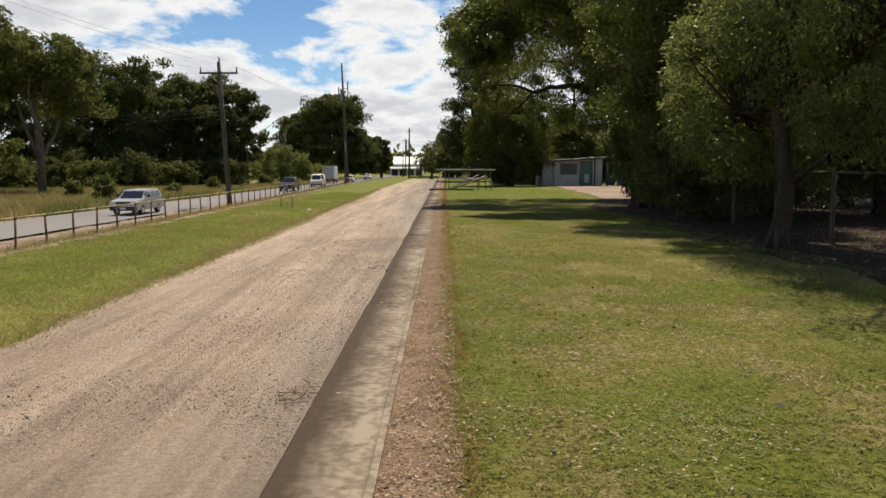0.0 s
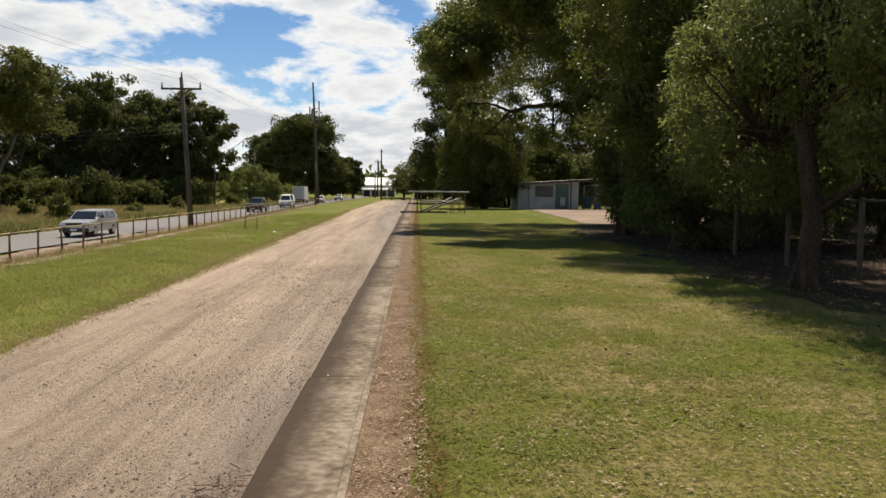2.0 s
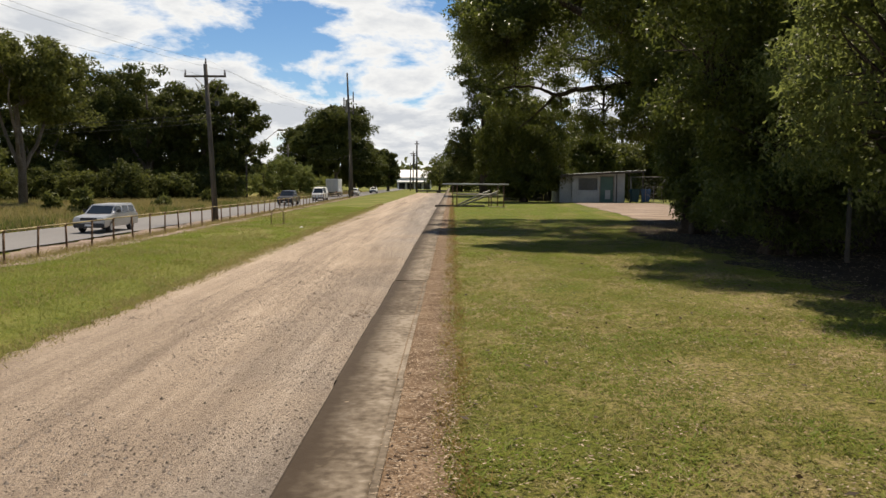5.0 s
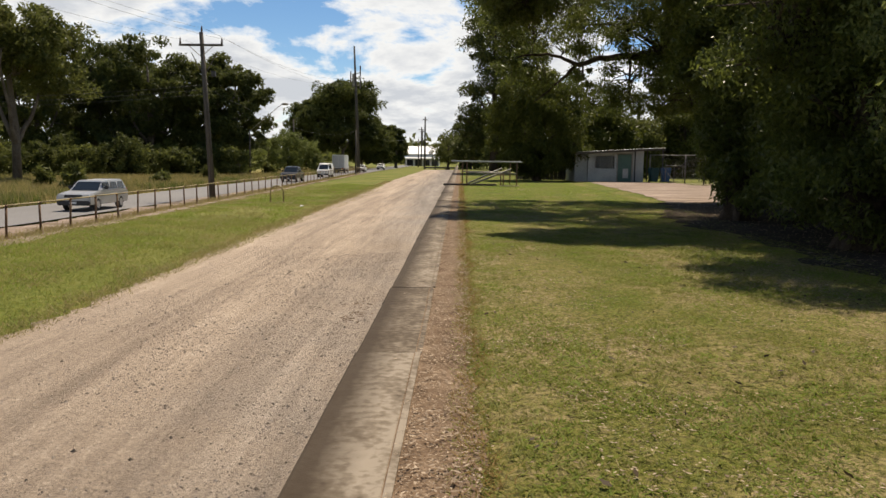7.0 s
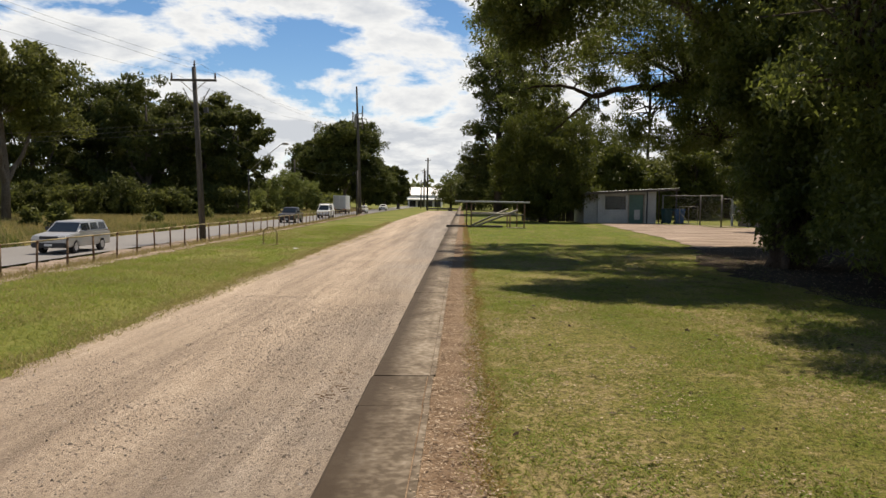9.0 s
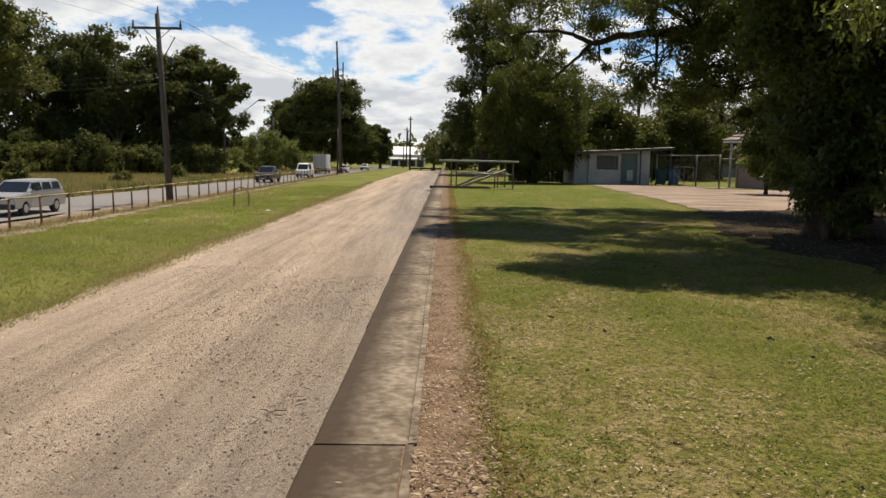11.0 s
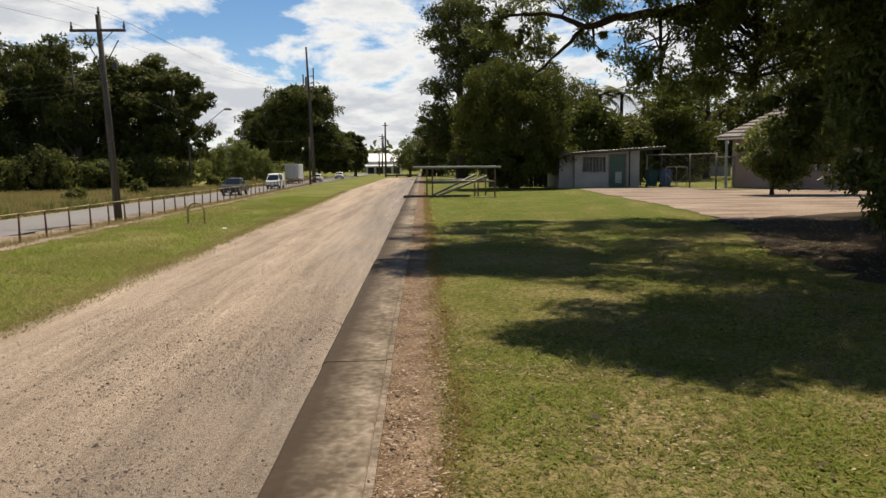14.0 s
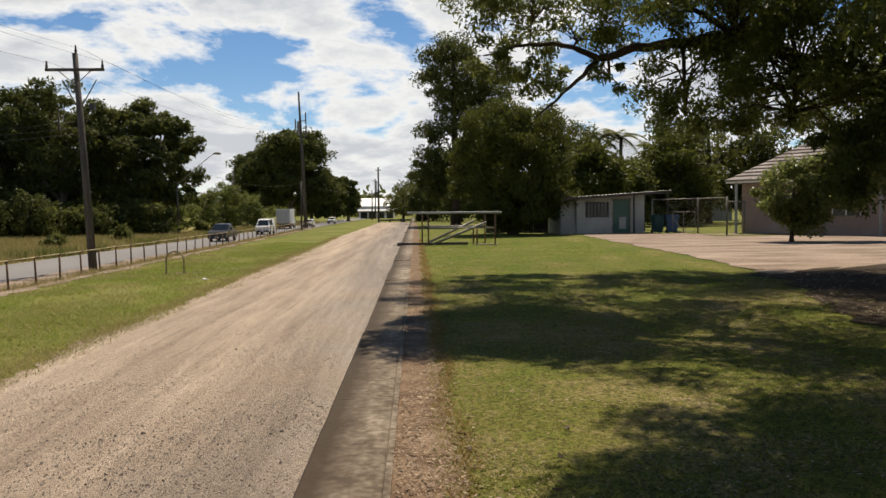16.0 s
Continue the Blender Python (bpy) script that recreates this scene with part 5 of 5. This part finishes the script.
def vehicle(name, at, rz, label, paint, length, width, outline, cabin, glass, wheels, wheel_r, category="car", box=None, rack=False):
    """outline: the side of the lower body as (y, z), front at -y. cabin: the same for the glasshouse, drawn in towards the roof."""
    root = base(name, at, rz)
    def side(prof, w0, w1, zlo, zhi):
        n = len(prof)
        s = Shape()
        ww = [w0 + (w1 - w0) * max(0, min(1, (z - zlo) / max(0.01, zhi - zlo))) for _, z in prof]
        s.add([(-w / 2, y, z) for (y, z), w in zip(prof, ww)] + [(w / 2, y, z) for (y, z), w in zip(prof, ww)],
              [tuple(range(n)), tuple(reversed(range(n, 2 * n)))] + [(i, (i + 1) % n, (i + 1) % n + n, i + n) for i in range(n)])
        bm = bmesh.new()
        me = bpy.data.meshes.new("tmp")
        me.from_pydata(s.v, [], s.f)
        bm.from_mesh(me)
        bmesh.ops.recalc_face_normals(bm, faces=bm.faces[:])
        bmesh.ops.bevel(bm, geom=bm.edges[:], offset=0.05, segments=2, affect="EDGES")
        q = Shape()
        bm.verts.index_update()
        q.add([v.co.copy() for v in bm.verts], [[v.index for v in f.verts] for f in bm.faces])
        bm.free()
        bpy.data.meshes.remove(me)
        return q
    zl, zh = min(z for _, z in cabin), max(z for _, z in cabin)
    part("body", side(outline, width, width, 0, 1), paint, root)
    part("cabin", side(cabin, width * 0.97, width * 0.80, zl, zh), paint, root)
    (wy0, wz0, wy1, wz1), (ry0, rz0, ry1, rz1) = glass[0], glass[1]
    def pane(nm, y0, z0, y1, z1, off):
        a, b = width * 0.40, width * 0.35
        part(nm, Shape().add([(-a, y0 + off, z0), (a, y0 + off, z0), (b, y1 + off, z1), (-b, y1 + off, z1), (-a, y0 + off * 0.2, z0), (a, y0 + off * 0.2, z0), (b, y1 + off * 0.2, z1), (-b, y1 + off * 0.2, z1)],
                             [(0, 1, 2, 3), (7, 6, 5, 4), (0, 4, 5, 1), (3, 2, 6, 7), (1, 5, 6, 2), (0, 3, 7, 4)]), GLASS, root, "dark tinted glass")
    pane("windscreen", wy0, wz0, wy1, wz1, -0.035)
    pane("rear_window", ry0, rz0, ry1, rz1, 0.035)
    for sx in (-1, 1):
        for y0, y1 in glass[2]:
            z0, z1 = zl + 0.1, zh - 0.12
            w0 = width * 0.97 / 2 - (width * 0.085) * (z0 - zl) / (zh - zl)
            w1 = width * 0.97 / 2 - (width * 0.085) * (z1 - zl) / (zh - zl)
            part("side_window", Shape().add([(sx * (w0 + 0.012), y0, z0), (sx * (w0 + 0.012), y1, z0), (sx * (w1 + 0.012), y1 - 0.06, z1), (sx * (w1 + 0.012), y0 + 0.12, z1),
                                             (sx * (w0 - 0.02), y0, z0), (sx * (w0 - 0.02), y1, z0), (sx * (w1 - 0.02), y1 - 0.06, z1), (sx * (w1 - 0.02), y0 + 0.12, z1)],
                                            [(0, 1, 2, 3), (7, 6, 5, 4), (0, 4, 5, 1), (3, 2, 6, 7), (1, 5, 6, 2), (0, 3, 7, 4)]), GLASS, root, "dark tinted glass")
        part("headlight", Shape().box((sx * width * 0.36 - 0.17, -length / 2 - 0.02, 0.66), (sx * width * 0.36 + 0.17, -length / 2 + 0.08, 0.86), bevel=0.02), LENS, root, "clear headlight")
        part("tail_light", Shape().box((sx * width * 0.42 - 0.08, length / 2 - 0.06, 0.75), (sx * width * 0.42 + 0.08, length / 2 + 0.02, 1.05), bevel=0.02), RED, root, "red tail light")
        part("mirror", Shape().box((sx * (width / 2 + 0.09) - 0.1, wy0 + 0.35, zl + 0.08), (sx * (width / 2 + 0.09) + 0.1, wy0 + 0.45, zl + 0.26), bevel=0.03), TRIM, root)
        for y in wheels:
            wheel(root, sx * (width / 2 - 0.11), y, wheel_r, 0.22)
    part("grille", Shape().box((-width * 0.27, -length / 2 - 0.015, 0.62), (width * 0.27, -length / 2 + 0.05, 0.84), bevel=0.02), TRIM, root)
    part("bumper", Shape().box((-width * 0.48, -length / 2 - 0.06, 0.3), (width * 0.48, -length / 2 + 0.12, 0.54), bevel=0.04), TRIM, root, "dark front bumper")
    part("rear_bumper", Shape().box((-width * 0.48, length / 2 - 0.12, 0.34), (width * 0.48, length / 2 + 0.05, 0.56), bevel=0.04), TRIM, root)
    part("number_plate", Shape().box((-0.18, -length / 2 - 0.075, 0.38), (0.18, -length / 2 - 0.062, 0.49)), LENS, root, "blank pale plate")
    if rack:
        for y in rack:
            part("roof_bar", Shape().box((-width * 0.40, y - 0.03, zh + 0.06), (width * 0.40, y + 0.03, zh + 0.12), bevel=0.01).box((-width * 0.38, y - 0.03, zh - 0.03), (-width * 0.36, y + 0.03, zh + 0.1)).box((width * 0.36, y - 0.03, zh - 0.03), (width * 0.38, y + 0.03, zh + 0.1)), TRIM, root)
    if box:
        y0, y1, z0, z1, bw = box
        part("cargo_box", Shape().box((-bw / 2, y0, z0), (bw / 2, y1, z1), bevel=0.04), WHITE, root, "white cargo box")
        part("chassis", Shape().box((-0.5, y0 - 0.4, 0.55), (0.5, y1, 0.85)), TRIM, root)
        part("rear_door", Shape().box((-bw / 2 + 0.1, y1, z0 + 0.1), (-0.02, y1 + 0.03, z1 - 0.1)).box((0.02, y1, z0 + 0.1), (bw / 2 - 0.1, y1 + 0.03, z1 - 0.1)), SILVER, root, "grey rear doors")
    return tagged(root, label, category, "vehicles on the road")


RZ = GL + 0.065
SEDAN = ([(-2.25, 0.32), (-2.28, 0.72), (-2.1, 0.84), (-1.0, 0.96), (1.5, 1.0), (2.2, 0.98), (2.28, 0.6), (2.2, 0.32)],
         [(-1.05, 0.94), (-0.35, 1.44), (0.85, 1.46), (1.65, 0.98)], ((-1.02, 0.98, -0.4, 1.38), (1.55, 1.04, 0.95, 1.40), ((-0.75, 0.15), (0.2, 1.05))), (-1.38, 1.32), 0.31)
WAGON = ([(-2.3, 0.32), (-2.33, 0.74), (-2.1, 0.88), (-1.0, 1.0), (2.2, 1.02), (2.33, 0.9), (2.3, 0.32)],
         [(-1.05, 0.98), (-0.35, 1.50), (1.9, 1.54), (2.25, 1.0)], ((-1.02, 1.02, -0.4, 1.44), (2.22, 1.08, 1.96, 1.46), ((-0.75, 0.15), (0.2, 1.05), (1.1, 1.9))), (-1.4, 1.36), 0.33)
VAN = ([(-2.35, 0.34), (-2.4, 0.8), (-2.3, 1.0), (-1.95, 1.12), (2.3, 1.12), (2.35, 0.34)],
       [(-2.02, 1.08), (-1.2, 1.88), (-0.9, 1.96), (2.2, 1.98), (2.33, 1.08)], ((-1.99, 1.14, -1.28, 1.80), (2.33, 1.2, 2.25, 1.8), ((-1.62, -0.75), (-0.65, 0.45))), (-1.45, 1.35), 0.35)
UTE = ([(-2.5, 0.42), (-2.55, 0.85), (-2.3, 1.02), (-1.1, 1.1), (0.7, 1.1), (2.5, 1.08), (2.55, 0.7), (2.5, 0.42)],
       [(-1.15, 1.08), (-0.45, 1.70), (0.65, 1.74), (0.95, 1.1)], ((-1.12, 1.12, -0.5, 1.64), (0.97, 1.16, 0.78, 1.66), ((-0.8, -0.02), (0.05, 0.65))), (-1.6, 1.55), 0.37)
TRUCK = ([(-3.4, 0.5), (-3.45, 1.1), (-3.3, 1.3), (-1.9, 1.3), (-1.9, 0.5)],
         [(-3.36, 1.26), (-3.05, 2.15), (-1.95, 2.25), (-1.9, 1.28)], ((-3.36, 1.34, -3.12, 2.0), (-1.9, 1.5, -1.9, 2.0), ((-3.1, -2.2),)), (-2.6, 1.6), 0.42)


def drive(name, label, kind, paint, x, y, length, width, back=False, **more):
    vehicle(name, (x, y, RZ), 180 if back else 0, label, paint, length, width, *kind, **more)


drive("van", "white delivery van with roof bars on the near lane", VAN, WHITE, -18.9, 124, 4.7, 1.75, category="van", rack=(-0.6, 0.5, 1.6))
drive("car", "silver hatchback on the near lane", WAGON, SILVER, -18.8, 50, 4.6, 1.72)
drive("pickup", "dark grey pickup on the near lane", UTE, CHARCOAL, -18.9, 101, 5.0, 1.80, category="pickup")
drive("car", "white sedan on the near lane", SEDAN, WHITE, -18.9, 166, 4.5, 1.72)
drive("truck", "white box truck seen from behind on the far lane", TRUCK, WHITE, -21.7, 158, 6.9, 2.0, True, category="truck", box=(-1.75, 3.4, 0.9, 3.3, 2.3))
drive("car", "white sedan on the near lane", SEDAN, WHITE, -18.8, 205, 4.5, 1.72)


# ---- coping slabs ----
def coping_material():
    m = material("coping_concrete", [(0.083, 0.0626, 0.0422), (0.137, 0.108, 0.0766), (0.182, 0.147, 0.108), (0.262, 0.22, 0.169)], 3.4, 16, (1, 0.6, 1), rough=0.9,
                 bump=0.3, bump_scale=90, distance=0.005, spread=0.22, each=0.14, spec=0.2)
    nt = m.node_tree
    N, L = nt.nodes.new, nt.links.new
    b = nt.nodes["Principled BSDF"]
    ramp = nt.nodes[m["ramp"]]
    co = N("ShaderNodeTexCoord")
    sep = N("ShaderNodeSeparateXYZ")
    L(co.outputs["Object"], sep.inputs[0])
    # grime that has crept in from the outer edge, with an uneven border
    no = N("ShaderNodeTexNoise"); no.inputs["Scale"].default_value = 9.0; no.inputs["Detail"].default_value = 7
    L(co.outputs["Object"], no.inputs["Vector"])
    ad = N("ShaderNodeMath"); ad.operation = "MULTIPLY_ADD"; ad.inputs[1].default_value = 0.12
    L(no.outputs["Fac"], ad.inputs[0]); L(sep.outputs["X"], ad.inputs[2])
    mr = N("ShaderNodeMapRange")
    mr.inputs["From Min"].default_value, mr.inputs["From Max"].default_value = -0.13, 0.13
    mr.inputs["To Min"].default_value, mr.inputs["To Max"].default_value = 0.94, 0.0
    L(ad.outputs[0], mr.inputs["Value"])
    mix = N("ShaderNodeMix"); mix.data_type = "RGBA"
    mix.inputs["B"].default_value = (0.040, 0.027, 0.016, 1)
    L(mr.outputs[0], mix.inputs["Factor"]); L(ramp.outputs[0], mix.inputs["A"])
    L(mix.outputs["Result"], b.inputs["Base Color"])
    return m


COPING = coping_material()


def coping():
    root = base("platform_coping")
    rr = random.Random(9)
    cuts = [-13.3, -10.2, -7.2, -4.1, -1.0, 2.05, 5.1] + JOINTS
    while cuts[-1] < 196:
        cuts.append(cuts[-1] + rr.choice((3.2, 3.6, 3.9)))
    for y0, y1 in zip(cuts, cuts[1:]):
        dz, dx = rr.uniform(-0.006, 0.006), rr.uniform(-0.008, 0.008)
        n = 6
        s = Shape()
        rows = []
        prof = [(-0.29, -0.16), (-0.292, -0.035), (-0.28, -0.008), (-0.262, 0.0), (0.19, 0.004), (0.2, -0.004), (0.206, 0.012), (0.248, 0.012), (0.252, -0.1)]
        for i in range(n + 1):
            y = y0 + 0.004 + (y1 - y0 - 0.008) * i / n
            rows.append([(x + dx + (0.007 * noise.noise((y * 1.7, 0, 5)) if x < 0 else 0), y, z + dz + 0.01) for x, z in prof])
        m = len(prof)
        s.v = [p for r in rows for p in r]
        for i in range(n):
            for k in range(m):
                a, b = i * m + k, i * m + (k + 1) % m
                s.f.append((a, b, b + m, a + m))
        s.f += [tuple(range(m)), tuple(range(n * m, n * m + m))]
        part("slab", s, COPING, root)
    return tagged(root, "worn concrete coping with a dark stained outer edge", "coping", kind="structure")


JOINTS = [8.19, 11.28, 14.32, 16.61, 17.59, 20.55, 23.61, 26.65]
coping()


# ---- fine cover on the ground ----
def scatter(n, x0, x1, y0, y1, z):
    return np.stack([rng.uniform(x0, x1, n), rng.uniform(y0, y1, n), np.full(n, z)], 1)


def patchy(p, size, keep, seed=0.0):
    f = np.array([noise.noise((a / size, b / size, seed)) for a, b, _ in p])
    return p[f > keep]


rng = np.random.default_rng(31)
lawn = np.concatenate([patchy(scatter(220000, 0.6, 7.0, 2.5, 25, 0.0), 0.12, -0.02, 1.0), scatter(14000, 0.5, 0.75, 0, 50, 0.0)])
tagged(blades("grass_blades", lawn, 0.020, 0.015, BLADE, 2.0), "short mown green grass blades on the platform", "grass", kind="stuff")
tuft = patchy(scatter(20000, 0.62, 6.8, 2.5, 27, 0.0), 0.8, -0.1, 15.0)
tuft = np.repeat(tuft, 6, 0) + np.concatenate([rng.normal(0, 0.012, (len(tuft) * 6, 2)), np.zeros((len(tuft) * 6, 1))], 1)
tagged(blades("grass_tufts", tuft, 0.034, 0.008, BLADE, 0.8), "small upright tufts of grass in the lawn", "grass", kind="stuff")
fresh = np.concatenate([patchy(scatter(120000, 0.6, 7.0, 4, 24, 0.0), 0.9, 0.06, 12.0), patchy(scatter(110000, 0.6, 7.8, 22, 62, 0.0), 0.3, -0.05, 1.0)])
tagged(blades("fresh_grass_blades", fresh, 0.022, 0.016, FRESH, 1.9), "fresh green grass in tufts on the lawn", "grass", kind="stuff")
dry = np.concatenate([patchy(scatter(150000, 0.45, 7.0, 1.5, 26, 0.0), 0.5, 0.03, 2.0), patchy(scatter(20000, 0.45, 6.5, 24, 44, 0.0), 1.2, 0.08, 2.0)])
tagged(blades("dry_grass_blades", dry, 0.018, 0.011, STRAW, 2.2), "dry straw blades in worn patches of lawn", "grass", kind="stuff")
fringe = scatter(16000, 0, 1, 0, 62, 0.004)
fringe[:, 0] = 0.64 + 0.05 * np.sin(fringe[:, 1] * 2.3) + rng.normal(0.0, 0.055, len(fringe))
tagged(blades("fringe_blades", fringe, 0.04, 0.010, GOLD, 1.4), "golden dry grass along the dirt strip", "grass", kind="stuff")
verge = np.concatenate([scatter(40000, -15, -6.6, 8, 45, GL), scatter(16000, -15.5, -7.2, 45, 90, GL)])
verge[:, 2] = [low_z(x) for x in verge[:, 0]]
tagged(blades("verge_blades", verge, 0.10, 0.022, BLADE, 1.2), "green grass blades on the verge", "grass", kind="stuff")
vf = patchy(scatter(50000, -13.5, -7.6, 8, 95, GL), 3.0, -0.05, 6.0)
vf[:, 2] = [low_z(x) for x in vf[:, 0]]
tagged(blades("fresh_verge_blades", vf, 0.09, 0.022, FRESH, 1.2), "bright green grass on the verge", "grass", kind="stuff")
vd = patchy(scatter(60000, -15.6, -6.5, 8, 80, GL), 2.2, 0.0, 4.0)
vd[:, 2] = [low_z(x) for x in vd[:, 0]]
tagged(blades("dry_verge_blades", vd, 0.10, 0.022, STRAW, 1.2), "dry grass blades on the verge", "grass", kind="stuff")
edge = scatter(22000, 0, 1, 8, 110, GL)
edge[:, 0] = -6.6 - 0.018 * np.maximum(0, edge[:, 1] - 10) + rng.normal(-0.12, 0.24, len(edge))
tagged(blades("edge_blades", edge, 0.08, 0.018, STRAW, 1.0), "dry grass creeping over the gravel edge", "grass", kind="stuff")
fl = scatter(16000, 0, 1, 6, 150, GL + 0.03)
fl[:, 0] = -13.9 - 0.024 * fl[:, 1] + rng.normal(0, 0.22, len(fl))
tagged(blades("fence_weeds", fl, 0.3, 0.02, STRAW, 0.5), "dry weeds along the pipe fence", "grass", kind="stuff")
tall = np.concatenate([scatter(46000, -44, -23.4, 30, 120, GL), scatter(26000, -80, -30, 60, 112, GL), scatter(16000, -30, -23.4, 120, 220, GL)])
tagged(blades("long_grass", tall, 0.75, 0.07, STRAW, 0.35), "long dry yellow grass across the road", "grass", kind="stuff")
tall2 = patchy(np.concatenate([scatter(40000, -60, -24, 30, 125, GL), scatter(14000, -25.2, -23.5, 30, 150, GL)]), 6, 0.0, 3.0)
tagged(blades("green_long_grass", tall2, 0.7, 0.08, LEAF_SCRUB, 0.4), "long green grass and weeds across the road", "grass", kind="stuff")


def fallen(p, length, width, name, label):
    n = len(p)
    q = leaf_corners(p, length, width, 0.0)
    q[:, :, 2] = p[:, 2:3] + np.abs(q[:, :, 2] - p[:, 2:3]) * 0.12
    return tagged(quads(name, q, DEADLEAF), label, "leaf litter", kind="stuff")


fallen(np.concatenate([scatter(26000, 0.25, 0.66, 0, 28, 0.026), scatter(5000, 0.2, 0.75, 0, 60, 0.026)]), 0.027, 0.010, "leaf_chips", "small dry leaf chips on the dirt strip")
fallen(np.concatenate([patchy(scatter(7000, 0.26, 0.66, 0, 40, 0.028), 0.5, 0.0, 5.0), scatter(30, -0.2, 0.25, 0, 40, 0.02)]), 0.055, 0.02, "fallen_leaves", "dry brown leaves lying on the dirt strip")
fallen(np.concatenate([patchy(scatter(52000, 0.6, 6.5, 2, 27, 0.022), 1.1, 0.05, 8.0), scatter(5000, 0.6, 7.5, 2, 36, 0.025)]), 0.034, 0.016, "lawn_leaves", "pale fallen leaves scattered over the lawn")
dark = leaf_corners(scatter(420, 0.7, 7.0, 2, 32, 0.02), 0.085, 0.04, 0.0)
dark[:, :, 2] = 0.02 + np.abs(dark[:, :, 2] - 0.02) * 0.35
tagged(quads("curled_leaves", dark, DARKLEAF), "dark curled fallen leaves on the lawn", "leaf litter", kind="stuff")
fallen(scatter(10000, 6.3, 12, 0, 38, 0.03), 0.08, 0.035, "leaf_litter", "thick leaf litter under the trees")


def stones():
    p = np.concatenate([scatter(58000, -6.3, -0.32, 7, 34, GL), scatter(8000, -6.6, -0.32, 34, 48, GL)])
    x = np.abs(p[:, 0] + 1.6)
    p = p[rng.uniform(0, 1, len(p)) < np.clip(1.25 - 0.17 * x, 0.25, 1)]
    n = len(p)
    r = rng.gamma(2.0, 0.0029, (n, 1)) + 0.004
    oct6 = np.array([(1, 0, 0), (0, 1, 0), (-1, 0, 0), (0, -1, 0), (0, 0, 0.8), (0, 0, -0.6)], float)
    v = oct6[None] * r[:, None] * rng.uniform(0.6, 1.3, (n, 6, 1)) + p[:, None]
    f = np.array([(0, 1, 4), (1, 2, 4), (2, 3, 4), (3, 0, 4)])
    faces = (f[None] + 6 * np.arange(n)[:, None, None]).reshape(-1, 3)
    me = bpy.data.meshes.new("loose_stones")
    me.from_pydata(v.reshape(-1, 3).tolist(), [], faces.tolist())
    me.materials.append(STONE)
    return tagged(new("loose_stones", me), "loose grey and brown stones on the gravel track", "stones", kind="stuff")


stones()


def litter_scrap():
    s = Shape().add([(-0.14, -0.09, 0), (0.12, -0.1, 0.03), (0.15, 0.08, 0.01), (-0.1, 0.1, 0.05), (0.0, 0.0, 0.07)], [(0, 1, 4), (1, 2, 4), (2, 3, 4), (3, 0, 4)])
    ob = link("paper_scrap", s, WHITE)
    ob.matrix_basis = pose(-8.75, 55.0, GL + 0.03)
    return tagged(ob, "crumpled white scrap lying on the grass", "litter")


litter_scrap()


def debris(x, y, n, label):
    """A little drift of twigs and leaves on the gravel."""
    s = Shape()
    rr = random.Random(n)
    for _ in range(n):
        px, py, a, ln = x + rr.gauss(0, 0.16), y + rr.gauss(0, 0.3), rr.uniform(0, 6.3), rr.uniform(0.04, 0.15)
        s.tube([(px, py, GL + 0.012 + rr.random() * 0.03), (px + ln * math.cos(a), py + ln * math.sin(a), GL + 0.02 + rr.random() * 0.05)], rr.uniform(0.002, 0.006), 4)
    return tagged(link("twig_drift", s, RUST), label, "twigs", kind="stuff")


debris(-1.3, 9.2, 60, "drift of dark twigs on the gravel")
debris(-1.4, 22.3, 30, "small drift of dark twigs on the gravel")
debris(-1.35, 23.6, 16, "few dark twigs on the gravel")
